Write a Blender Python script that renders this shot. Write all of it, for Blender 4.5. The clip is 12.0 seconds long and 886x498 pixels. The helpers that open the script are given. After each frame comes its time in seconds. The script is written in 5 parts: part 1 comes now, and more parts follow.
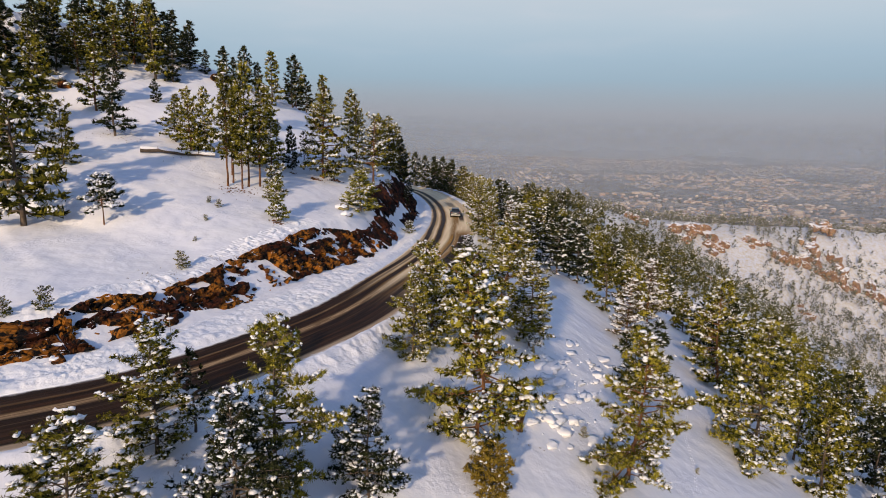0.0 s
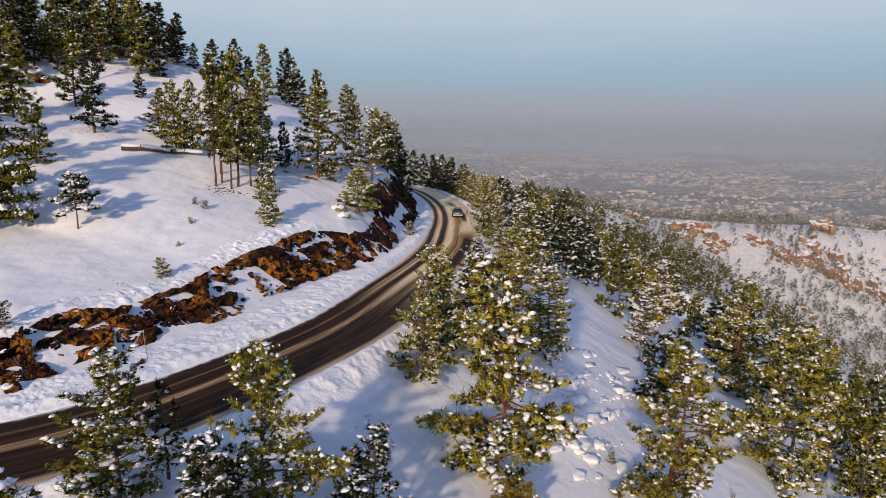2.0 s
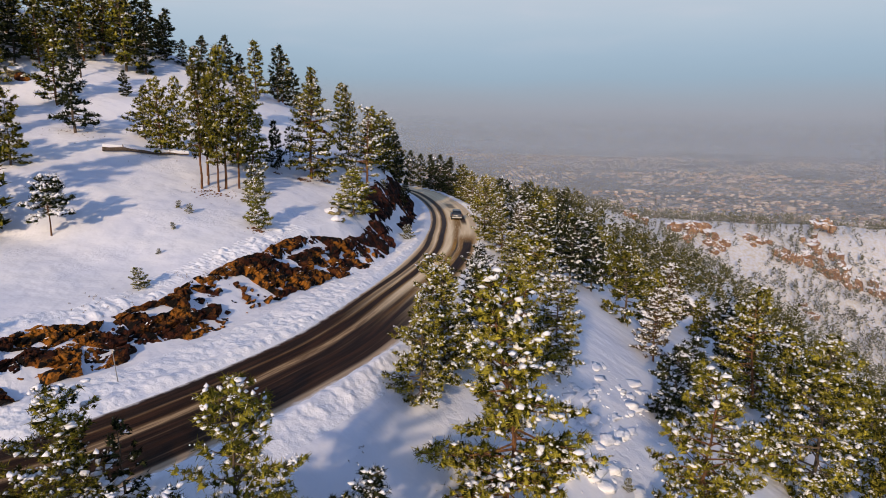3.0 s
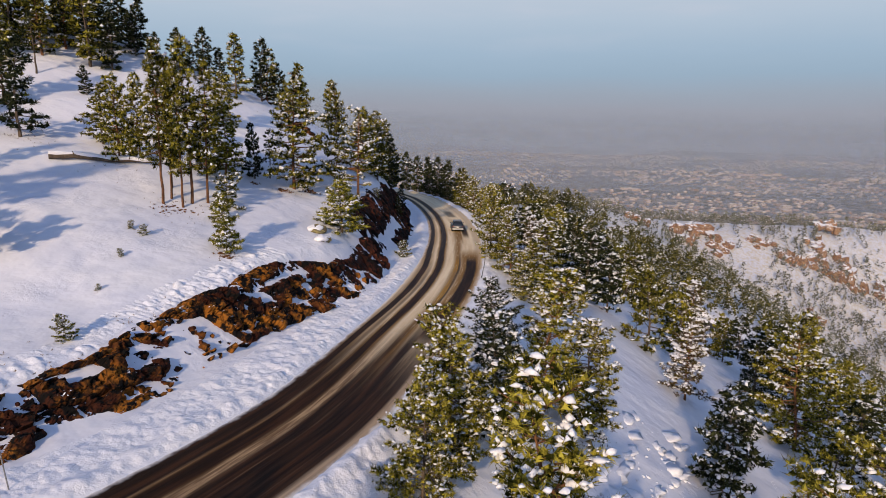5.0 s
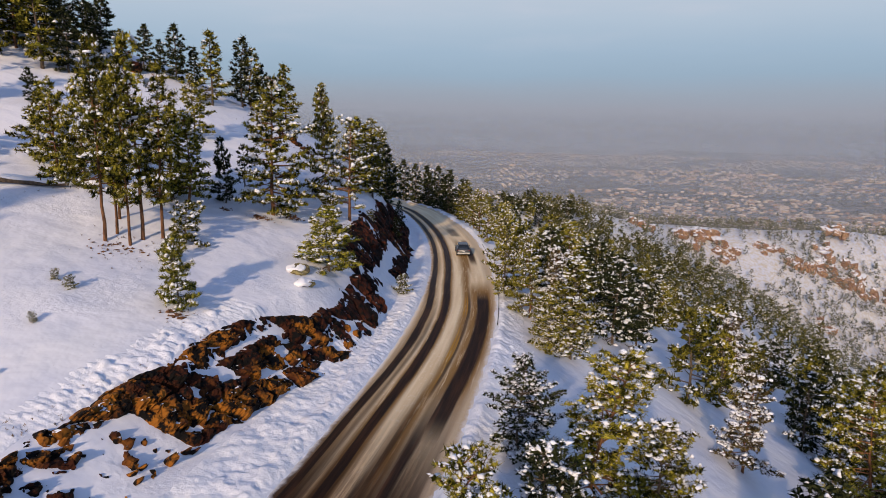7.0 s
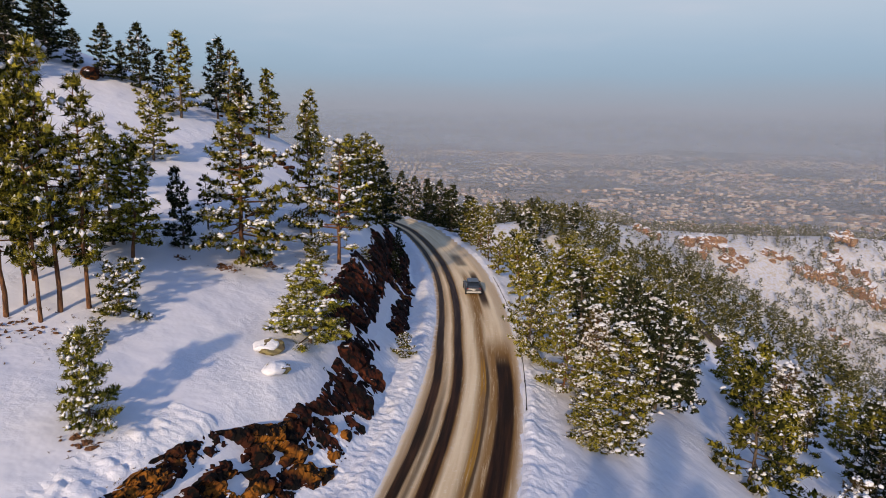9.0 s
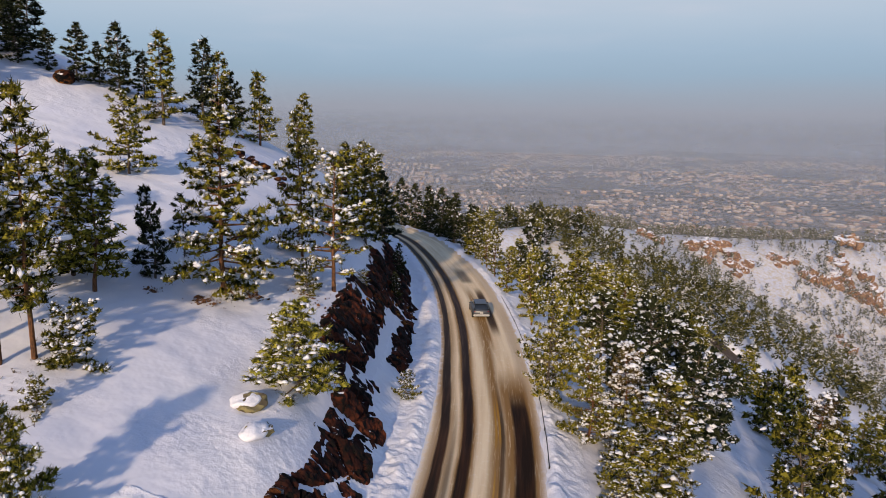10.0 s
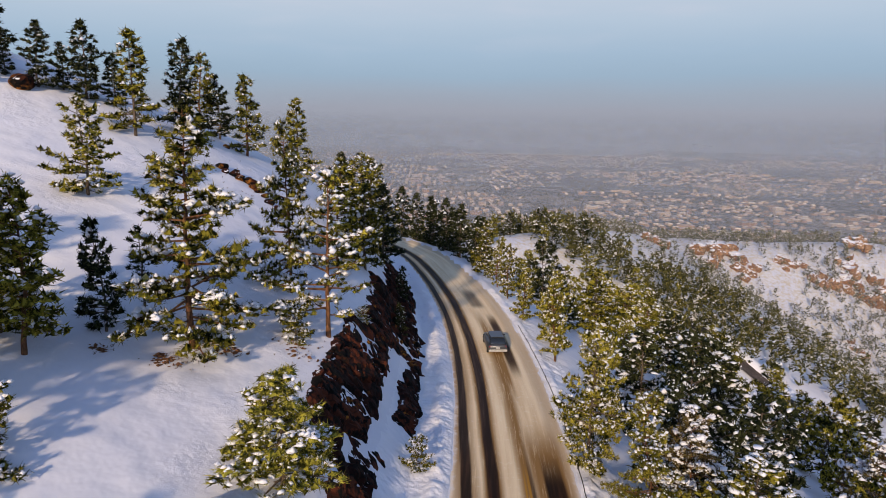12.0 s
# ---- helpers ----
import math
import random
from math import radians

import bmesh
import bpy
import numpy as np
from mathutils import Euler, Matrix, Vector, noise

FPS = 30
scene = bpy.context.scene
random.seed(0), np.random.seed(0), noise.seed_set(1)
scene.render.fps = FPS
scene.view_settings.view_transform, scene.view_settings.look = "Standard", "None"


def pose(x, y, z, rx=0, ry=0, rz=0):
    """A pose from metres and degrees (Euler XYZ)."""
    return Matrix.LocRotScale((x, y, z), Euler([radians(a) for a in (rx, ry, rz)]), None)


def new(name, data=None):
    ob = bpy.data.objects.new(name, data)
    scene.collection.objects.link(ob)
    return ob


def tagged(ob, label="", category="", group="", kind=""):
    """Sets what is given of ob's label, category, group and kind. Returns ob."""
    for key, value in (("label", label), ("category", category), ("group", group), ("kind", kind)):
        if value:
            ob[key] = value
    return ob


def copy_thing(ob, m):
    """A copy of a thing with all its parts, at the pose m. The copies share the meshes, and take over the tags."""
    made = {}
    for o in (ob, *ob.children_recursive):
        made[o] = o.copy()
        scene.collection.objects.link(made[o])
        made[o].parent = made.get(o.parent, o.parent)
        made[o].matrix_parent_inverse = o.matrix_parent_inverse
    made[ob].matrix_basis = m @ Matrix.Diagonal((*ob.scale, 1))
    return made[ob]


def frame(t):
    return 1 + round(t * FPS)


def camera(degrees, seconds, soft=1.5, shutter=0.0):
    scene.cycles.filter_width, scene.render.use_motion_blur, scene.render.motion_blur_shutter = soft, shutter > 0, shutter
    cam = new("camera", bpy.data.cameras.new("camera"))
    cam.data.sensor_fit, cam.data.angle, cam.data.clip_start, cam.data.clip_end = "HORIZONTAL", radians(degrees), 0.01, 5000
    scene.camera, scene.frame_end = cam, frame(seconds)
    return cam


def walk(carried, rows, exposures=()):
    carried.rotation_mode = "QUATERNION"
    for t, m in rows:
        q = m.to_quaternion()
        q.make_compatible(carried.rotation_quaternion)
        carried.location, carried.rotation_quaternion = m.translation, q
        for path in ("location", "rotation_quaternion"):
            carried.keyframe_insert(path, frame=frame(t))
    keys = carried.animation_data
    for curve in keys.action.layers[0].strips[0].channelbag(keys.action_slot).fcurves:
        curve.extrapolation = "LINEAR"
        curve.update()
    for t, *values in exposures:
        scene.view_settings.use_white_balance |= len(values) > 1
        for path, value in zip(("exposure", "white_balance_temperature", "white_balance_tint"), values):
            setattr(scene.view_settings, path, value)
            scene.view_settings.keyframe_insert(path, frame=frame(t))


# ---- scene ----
cam = camera(72.0, 12.0, soft=0.5)
PATH = [
    (0, 0.000, 0.000, 20.000, 1.30, -11.14, 1.32),
    (0.5, -0.317, 1.118, 19.861, 1.19, -11.15, 1.26),
    (1, -0.637, 2.375, 19.689, 1.08, -11.15, 1.19),
    (1.5, -0.932, 3.722, 19.535, 0.98, -11.18, 1.10),
    (2, -1.200, 5.227, 19.420, 0.88, -11.20, 1.03),
    (2.5, -1.398, 6.992, 19.357, 0.75, -11.20, 0.99),
    (3, -1.535, 8.995, 19.295, 0.60, -11.21, 0.92),
    (5, -2.331, 18.772, 19.993, 0.13, -11.43, 1.02),
    (5.5, -2.586, 21.341, 20.310, 0.02, -11.45, 1.06),
    (6, -2.837, 24.205, 20.656, -0.06, -11.50, 1.07),
    (6.5, -3.163, 27.218, 21.013, -0.18, -11.49, 1.09),
    (7, -3.485, 30.276, 21.392, -0.26, -11.47, 1.08),
    (9, -4.796, 42.634, 23.436, -0.70, -11.57, 1.21),
    (9.5, -5.132, 45.608, 23.806, -0.78, -11.55, 1.20),
    (10, -5.413, 48.613, 24.161, -0.83, -11.48, 1.18),
    (10.5, -5.747, 51.416, 24.507, -0.98, -11.44, 1.11),
    (11, -6.049, 53.618, 24.753, -1.06, -11.39, 1.01),
    (11.5, -6.311, 55.426, 24.871, -1.07, -11.34, 0.91),
    (12, -6.523, 56.786, 24.833, -1.06, -11.35, 0.80),
]
walk(cam, [(t, pose(x, y, z, 90 + pitch, 0, yaw) @ pose(0, 0, 0, 0, 0, roll)) for t, x, y, z, yaw, pitch, roll in PATH],
     exposures=[(0, 0.11, 7150, 16), (3, 0.05, 7000, 18), (6, 0.03, 6900, 19), (9, 0.04, 6900, 19), (12, 0.10, 6850, 19)])

# ---- light ----
SUN_AZ, SUN_EL = 254.0, 20.0      # where the sun stands: degrees from +x towards +y, and above the horizon
world = bpy.data.worlds.new("world")
scene.world = world
world.use_nodes = True
wn = world.node_tree
wn.nodes.clear()
sky = wn.nodes.new("ShaderNodeTexSky")
sky.sky_type, sky.sun_disc = "NISHITA", False
sky.sun_elevation, sky.sun_rotation = radians(SUN_EL), radians(90 - SUN_AZ)
sky.altitude, sky.air_density, sky.dust_density, sky.ozone_density = 1800, 1.0, 1.2, 2.0
bg = wn.nodes.new("ShaderNodeBackground")
bg.inputs["Strength"].default_value = 0.22
wo = wn.nodes.new("ShaderNodeOutputWorld")
wn.links.new(sky.outputs[0], bg.inputs["Color"])
wn.links.new(bg.outputs[0], wo.inputs["Surface"])
sun = new("sun", bpy.data.lights.new("sun", "SUN"))
sun.data.energy, sun.data.angle, sun.data.color = 3.4, radians(2.0), (1.0, 0.83, 0.57)
aim = Vector((math.cos(radians(SUN_AZ)) * math.cos(radians(SUN_EL)), math.sin(radians(SUN_AZ)) * math.cos(radians(SUN_EL)), math.sin(radians(SUN_EL))))
sun.matrix_world = Matrix.Translation((0, 0, 200)) @ aim.to_track_quat("Z", "Y").to_matrix().to_4x4()

# ---- materials ----
class Nodes:
    """A short way to wire a material."""

    def __init__(self, name):
        self.mat = bpy.data.materials.new(name)
        self.mat.use_nodes = True
        self.tree = self.mat.node_tree
        self.tree.nodes.clear()
        self.out = self.tree.nodes.new("ShaderNodeOutputMaterial")

    def add(self, kind, **settings):
        node = self.tree.nodes.new("ShaderNode" + kind)
        for key, value in settings.items():
            setattr(node, key, value)
        return node

    def join(self, value, socket):
        if hasattr(value, "is_output"):
            self.tree.links.new(value, socket)
        else:
            socket.default_value = value

    def math(self, op, a, b=0.0, c=0.0, clamp=False):
        n = self.add("Math", operation=op, use_clamp=clamp)
        for value, socket in zip((a, b, c), n.inputs):
            self.join(value, socket)
        return n.outputs[0]

    def noise(self, vector, scale, detail=4.0, rough=0.55, distort=0.0):
        n = self.add("TexNoise")
        self.join(vector, n.inputs["Vector"])
        for key, value in (("Scale", scale), ("Detail", detail), ("Roughness", rough), ("Distortion", distort)):
            n.inputs[key].default_value = value
        return n.outputs["Fac"]

    def ramp(self, value, low, high):
        n = self.add("MapRange", interpolation_type="SMOOTHSTEP")
        for v, s in zip((value, low, high), n.inputs):
            self.join(v, s)
        return n.outputs[0]

    def mix(self, fac, a, b):
        n = self.add("Mix", data_type="RGBA")
        self.join(fac, n.inputs[0])
        for value, socket in ((a, n.inputs[6]), (b, n.inputs[7])):
            self.join((*value, 1.0) if isinstance(value, tuple) and len(value) == 3 else value, socket)
        return n.outputs[2]

    def where(self):
        return self.add("NewGeometry").outputs["Position"]

    def own(self):
        return self.add("TexCoord").outputs["Object"]

    def bump(self, height, strength, distance):
        n = self.add("Bump")
        n.inputs["Strength"].default_value, n.inputs["Distance"].default_value = strength, distance
        self.join(height, n.inputs["Height"])
        return n.outputs[0]

    def surface(self, colour, rough=0.7, normal=None, metal=0.0, spec=0.5):
        n = self.add("BsdfPrincipled")
        self.join((*colour, 1.0) if isinstance(colour, tuple) and len(colour) == 3 else colour, n.inputs["Base Color"])
        self.join(rough, n.inputs["Roughness"])
        n.inputs["Metallic"].default_value = metal
        n.inputs["Specular IOR Level"].default_value = spec
        if normal is not None:
            self.tree.links.new(normal, n.inputs["Normal"])
        self.tree.links.new(n.outputs[0], self.out.inputs["Surface"])
        return self.mat


def snow_material():
    m = Nodes("snow")
    p = m.where()
    broad, fine = m.noise(p, 0.12, 4), m.noise(p, 2.2, 6, 0.65)
    colour = m.mix(m.ramp(broad, 0.35, 0.7), (0.74, 0.745, 0.81), (0.82, 0.81, 0.83))
    # twigs, grass and grit that come through the snow here and there
    grit = m.math("MULTIPLY", m.ramp(m.noise(p, 5.5, 5, 0.75), 0.66, 0.74), m.ramp(m.noise(p, 0.16, 3), 0.52, 0.68))
    colour = m.mix(m.math("MULTIPLY", grit, 0.75), colour, (0.20, 0.15, 0.10))
    n1 = m.bump(m.noise(p, 0.9, 5, 0.6), 0.55, 0.35)
    n = m.add("Bump")
    n.inputs["Strength"].default_value, n.inputs["Distance"].default_value = 0.5, 0.08
    m.join(fine, n.inputs["Height"])
    m.tree.links.new(n1, n.inputs["Normal"])
    return m.surface(colour, 0.75, n.outputs[0], spec=0.25)


def far_ground_material():
    """Snow on the near ground; woods, fields and streets on the plain far below."""
    m = Nodes("snow_and_plain")
    p = m.where()
    parts = m.add("SeparateXYZ")
    m.join(p, parts.inputs[0])
    far = m.ramp(m.math("ADD", m.math("MULTIPLY", parts.outputs[2], -1.0), 0.0), 95.0, 130.0)
    broad, fine = m.noise(p, 0.12, 4), m.noise(p, 2.2, 6, 0.65)
    colour = m.mix(m.ramp(broad, 0.35, 0.7), (0.69, 0.695, 0.77), (0.77, 0.76, 0.79))
    grit = m.math("MULTIPLY", m.ramp(m.noise(p, 5.5, 5, 0.75), 0.64, 0.74), m.ramp(m.noise(p, 0.16, 3), 0.50, 0.66))
    colour = m.mix(m.math("MULTIPLY", grit, 0.75), colour, (0.22, 0.16, 0.10))
    # brush patches on the far ridge, tinted cream: warm sunlight put into the snow's colour
    brush = m.math("MULTIPLY", m.ramp(m.noise(p, 0.6, 5, 0.75), 0.44, 0.62), m.ramp(parts.outputs[1], 205.0, 260.0))
    colour = m.mix(m.math("MULTIPLY", brush, 0.9), colour, (0.62, 0.52, 0.36))
    town = m.mix(m.ramp(m.noise(p, 0.022, 5, 0.7), 0.48, 0.62), (0.055, 0.055, 0.06), (0.30, 0.27, 0.26))
    town = m.mix(m.math("MULTIPLY", m.ramp(m.noise(p, 0.0035, 4, 0.6), 0.48, 0.62), 0.6), town, (0.38, 0.29, 0.21))
    town = m.mix(m.math("MULTIPLY", m.ramp(m.noise(p, 0.0022, 3, 0.6), 0.52, 0.66), 0.7), town, (0.05, 0.05, 0.055))
    colour = m.mix(far, colour, town)
    n1 = m.bump(m.noise(p, 0.6, 3, 0.45), 0.40, 0.40)
    n = m.add("Bump")
    n.inputs["Strength"].default_value, n.inputs["Distance"].default_value = 0.7, 0.15
    m.join(m.math("MULTIPLY", fine, m.ramp(m.noise(p, 0.11, 3), 0.46, 0.64)), n.inputs["Height"])
    m.tree.links.new(n1, n.inputs["Normal"])
    return m.surface(colour, 0.75, n.outputs[0], spec=0.25)


def road_material():
    """Wet asphalt worn through tan slush: wheel tracks along the road, in metres across (u) and along (v)."""
    m = Nodes("slushy_asphalt")
    uv = m.add("UVMap").outputs[0]
    parts = m.add("SeparateXYZ")
    m.join(uv, parts.inputs[0])
    u0, v = parts.outputs[0], parts.outputs[1]
    stretch = m.add("VectorMath", operation="MULTIPLY")
    m.join(uv, stretch.inputs[0])
    stretch.inputs[1].default_value = (1.0, 0.05, 1.0)
    long = stretch.outputs[0]
    drift = m.math("SUBTRACT", m.noise(long, 0.8, 3), 0.5)
    u = m.math("ADD", u0, m.math("MULTIPLY", drift, 0.40))
    streak = m.noise(long, 5.0, 5, 0.7)
    fleck = m.noise(uv, 2.4, 5, 0.7)
    ragged = m.math("MULTIPLY", m.math("SUBTRACT", m.noise(long, 2.2, 4, 0.65), 0.5), 0.20)

    def band(centre, half, soft=0.22):
        away = m.math("ADD", m.math("ABSOLUTE", m.math("SUBTRACT", u, centre)), ragged)
        return m.math("SUBTRACT", 1.0, m.ramp(away, half - soft * 0.5, half + soft))

    def stretch_of(a, b, c, d):
        return m.math("MULTIPLY", m.ramp(v, a, b), m.math("SUBTRACT", 1.0, m.ramp(v, c, d)))

    def either(*all_of):
        out = all_of[0]
        for one in all_of[1:]:
            out = m.math("MAXIMUM", out, one)
        return out

    near = m.math("SUBTRACT", 1.0, m.ramp(v, 52.0, 70.0))
    # wandering of the two tracks of the uphill lane
    bow = m.math("MULTIPLY", stretch_of(62.0, 80.0, 84.0, 98.0), 0.45)
    u = m.math("ADD", u, bow)
    left = either(band(2.85, 0.27, 0.11), band(1.28, 0.33, 0.12), m.math("MULTIPLY", m.math("MULTIPLY", band(2.2, 0.12), 0.7), m.math("SUBTRACT", 1.0, m.ramp(v, 80.0, 92.0))))
    left = either(left, m.math("MULTIPLY", either(band(3.2, 0.30), band(2.4, 0.38, 0.3), band(1.25, 0.55, 0.3)), near))
    right = m.math("MULTIPLY", either(m.math("MULTIPLY", band(-0.55, 0.20), 0.85), band(-1.6, 0.34, 0.3)), m.math("SUBTRACT", 1.0, m.ramp(v, 60.0, 72.0)))
    right = either(right, m.math("MULTIPLY", either(band(-0.5, 0.42, 0.3), band(-1.8, 0.95, 0.3), band(-3.0, 0.3)), near))
    patch = m.math("MULTIPLY", band(-2.35, 0.56, 0.16), stretch_of(58.0, 65.0, 89.0, 93.5))
    thin = m.math("MULTIPLY", m.math("MULTIPLY", band(-1.0, 0.10, 0.12), stretch_of(64.0, 70.0, 88.0, 96.0)), 0.8)
    smear = m.math("MULTIPLY", band(-1.95, 0.34, 0.22), stretch_of(104.0, 109.0, 118.0, 123.0))
    rust = m.math("MULTIPLY", band(-1.05, 0.36, 0.22), stretch_of(98.0, 105.0, 114.0, 121.0))
    spot = m.math("MULTIPLY", band(-1.25, 0.6, 0.4), stretch_of(124.0, 126.0, 130.0, 134.0))
    dark = either(left, right, patch, thin, m.math("MULTIPLY", smear, 0.9), m.math("MULTIPLY", spot, 0.75))
    dark = m.math("MULTIPLY", dark, m.ramp(streak, 0.16, 0.32))
    slush = m.mix(m.ramp(m.noise(long, 1.6, 4, 0.55), 0.30, 0.70), (0.72, 0.53, 0.32), (0.87, 0.70, 0.47))
    slush = m.mix(m.math("MULTIPLY", m.ramp(fleck, 0.52, 0.72), 0.5), slush, (0.90, 0.80, 0.64))
    brown = m.mix(m.ramp(m.noise(long, 4.5, 5, 0.7), 0.42, 0.60), (0.10, 0.042, 0.015), (0.40, 0.25, 0.13))
    slush = m.mix(m.math("MULTIPLY", near, 0.9), slush, brown)
    edges = m.math("MAXIMUM", band(3.35, 0.22, 0.3), band(-3.5, 0.5, 0.5))
    slush = m.mix(m.math("MULTIPLY", edges, 0.55), slush, (0.46, 0.35, 0.25))
    wet = m.mix(m.ramp(m.noise(long, 3.0, 4), 0.4, 0.7), (0.010, 0.004, 0.002), (0.050, 0.019, 0.008))
    wet = m.mix(m.ramp(v, 86.0, 104.0), wet, m.mix(m.ramp(m.noise(long, 3.0, 4), 0.4, 0.7), (0.020, 0.012, 0.010), (0.065, 0.042, 0.032)))
    # brown melt water soaking the slush beside the tracks
    stain = either(m.math("MULTIPLY", band(2.85, 0.5, 0.4), 0.7), band(1.28, 0.5, 0.3), m.math("MULTIPLY", band(-0.75, 0.3, 0.45), stretch_of(50.0, 60.0, 116.0, 126.0)), m.math("MULTIPLY", band(-2.2, 1.0, 0.5), stretch_of(60.0, 70.0, 92.0, 98.0)), smear, rust)
    slush = m.mix(m.math("MULTIPLY", m.math("MULTIPLY", stain, m.ramp(streak, 0.2, 0.5)), 0.92), slush, (0.24, 0.115, 0.026))
    colour = m.mix(m.math("MULTIPLY", dark, 0.97), slush, wet)
    # double yellow line where the slush is worn off
    line = m.math("MAXIMUM", band(-0.62, 0.05, 0.05), band(-0.84, 0.05, 0.05))
    shown = m.math("MULTIPLY", stretch_of(66.0, 74.0, 88.0, 94.0), m.ramp(m.noise(long, 2.0, 3), 0.35, 0.55))
    colour = m.mix(m.math("MULTIPLY", m.math("MULTIPLY", line, shown), 0.75), colour, (0.46, 0.23, 0.03))
    # snow swept in from both verges
    edge = m.math("ADD", m.math("ABSOLUTE", m.math("ADD", u0, 0.25)), m.math("MULTIPLY", m.math("SUBTRACT", m.noise(uv, 1.1, 5, 0.7), 0.5), 0.8))
    colour = m.mix(m.math("MULTIPLY", m.ramp(edge, 3.45, 3.85), 0.9), colour, (0.72, 0.68, 0.66))
    rough = m.math("SUBTRACT", 0.8, m.math("MULTIPLY", dark, 0.15))
    return m.surface(colour, rough, m.bump(m.noise(long, 7.0, 5, 0.7), 0.5, 0.05), spec=0.09)


def rock_material(name, a, b, dark, settle=0.9):
    m = Nodes(name)
    p = m.where()
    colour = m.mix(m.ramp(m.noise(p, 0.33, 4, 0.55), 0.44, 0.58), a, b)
    # dark patches and cracks carry the crevices' shade in the rock's colour
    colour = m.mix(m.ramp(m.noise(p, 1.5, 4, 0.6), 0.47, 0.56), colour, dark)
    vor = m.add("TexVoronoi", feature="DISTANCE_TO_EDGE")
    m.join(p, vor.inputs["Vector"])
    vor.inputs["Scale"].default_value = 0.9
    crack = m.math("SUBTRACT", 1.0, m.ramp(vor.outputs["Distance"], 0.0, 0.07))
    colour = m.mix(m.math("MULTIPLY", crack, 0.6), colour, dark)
    # snow that has settled on the ledges
    up = m.add("SeparateXYZ")
    m.join(m.add("NewGeometry").outputs["Normal"], up.inputs[0])
    level = m.math("ADD", up.outputs[2], m.math("MULTIPLY", m.math("SUBTRACT", m.noise(p, 1.1, 5, 0.6), 0.5), 1.5))
    colour = m.mix(m.ramp(level, settle, settle + 0.08), colour, (0.82, 0.82, 0.86))
    return m.surface(colour, 0.9, m.bump(m.noise(p, 1.3, 5, 0.5), 0.5, 0.2), spec=0.2)


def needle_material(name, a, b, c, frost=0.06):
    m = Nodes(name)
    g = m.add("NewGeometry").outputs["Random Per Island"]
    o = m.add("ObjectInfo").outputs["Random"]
    # noise clusters put sunlit tips and shaded gaps into the needle colour, each tree a little different
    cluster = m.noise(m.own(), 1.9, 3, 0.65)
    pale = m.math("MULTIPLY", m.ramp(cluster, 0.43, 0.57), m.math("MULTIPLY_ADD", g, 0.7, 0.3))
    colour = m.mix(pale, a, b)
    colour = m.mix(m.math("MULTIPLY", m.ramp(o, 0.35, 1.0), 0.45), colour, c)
    # rime on some of the needles
    rime = m.math("MULTIPLY", m.ramp(g, 1.0 - frost, 1.0 - frost + 0.02), m.ramp(m.noise(m.own(), 1.2, 2), 0.36, 0.60))
    colour = m.mix(m.math("MULTIPLY", rime, 0.85), colour, (0.62, 0.61, 0.62))
    d = m.add("BsdfDiffuse")
    t = m.add("BsdfTranslucent")
    for n in (d, t):
        m.join(colour, n.inputs["Color"])
    mix = m.add("MixShader")
    mix.inputs[0].default_value = 0.10
    m.tree.links.new(d.outputs[0], mix.inputs[1])
    m.tree.links.new(t.outputs[0], mix.inputs[2])
    m.tree.links.new(mix.outputs[0], m.out.inputs["Surface"])
    return m.mat


def bark_material(name, a, b):
    m = Nodes(name)
    p = m.own()
    s = m.add("VectorMath", operation="MULTIPLY")
    m.join(p, s.inputs[0])
    s.inputs[1].default_value = (1.0, 1.0, 0.25)
    n = m.noise(s.outputs[0], 9.0, 5, 0.7)
    return m.surface(m.mix(m.ramp(n, 0.35, 0.65), a, b), 0.9, m.bump(n, 0.8, 0.05), spec=0.2)


def plain_material(name, colour, rough=0.6, metal=0.0, grain=0.12, scale=6.0):
    m = Nodes(name)
    n = m.noise(m.own(), scale, 4, 0.6)
    dark = tuple(c * (1 - grain * 2) for c in colour)
    return m.surface(m.mix(m.ramp(n, 0.3, 0.7), dark, colour), rough, metal=metal)


def glass_material():
    m = Nodes("car_glass")
    return m.surface((0.015, 0.018, 0.02), 0.06, spec=0.8)


def roof_material():
    m = Nodes("town_walls_and_snowy_roofs")
    g = m.add("NewGeometry")
    parts = m.add("SeparateXYZ")
    m.join(g.outputs["Normal"], parts.inputs[0])
    r = g.outputs["Random Per Island"]
    roof = m.mix(m.ramp(r, 0.2, 0.7), (0.32, 0.24, 0.19), (0.95, 0.78, 0.60))
    wall = m.mix(r, (0.34, 0.17, 0.10), (0.62, 0.48, 0.36))
    return m.surface(m.mix(m.ramp(parts.outputs[2], 0.2, 0.5), wall, roof), 0.8)


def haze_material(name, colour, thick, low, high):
    """Tinted see-through sheet that stands in for haze in the air: densest below, gone above."""
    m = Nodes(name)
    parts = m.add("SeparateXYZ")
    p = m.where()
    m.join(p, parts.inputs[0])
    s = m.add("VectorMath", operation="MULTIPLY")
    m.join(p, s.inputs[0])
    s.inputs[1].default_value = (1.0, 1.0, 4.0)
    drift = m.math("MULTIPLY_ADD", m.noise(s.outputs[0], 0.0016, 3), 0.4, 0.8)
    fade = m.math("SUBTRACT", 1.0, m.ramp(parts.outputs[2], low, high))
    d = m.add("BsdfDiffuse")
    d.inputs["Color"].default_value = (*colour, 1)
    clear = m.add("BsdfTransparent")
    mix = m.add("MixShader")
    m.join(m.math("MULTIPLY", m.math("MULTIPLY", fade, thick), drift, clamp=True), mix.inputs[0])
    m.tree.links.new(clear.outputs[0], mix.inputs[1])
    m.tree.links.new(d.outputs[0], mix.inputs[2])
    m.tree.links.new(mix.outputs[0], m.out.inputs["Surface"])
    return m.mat


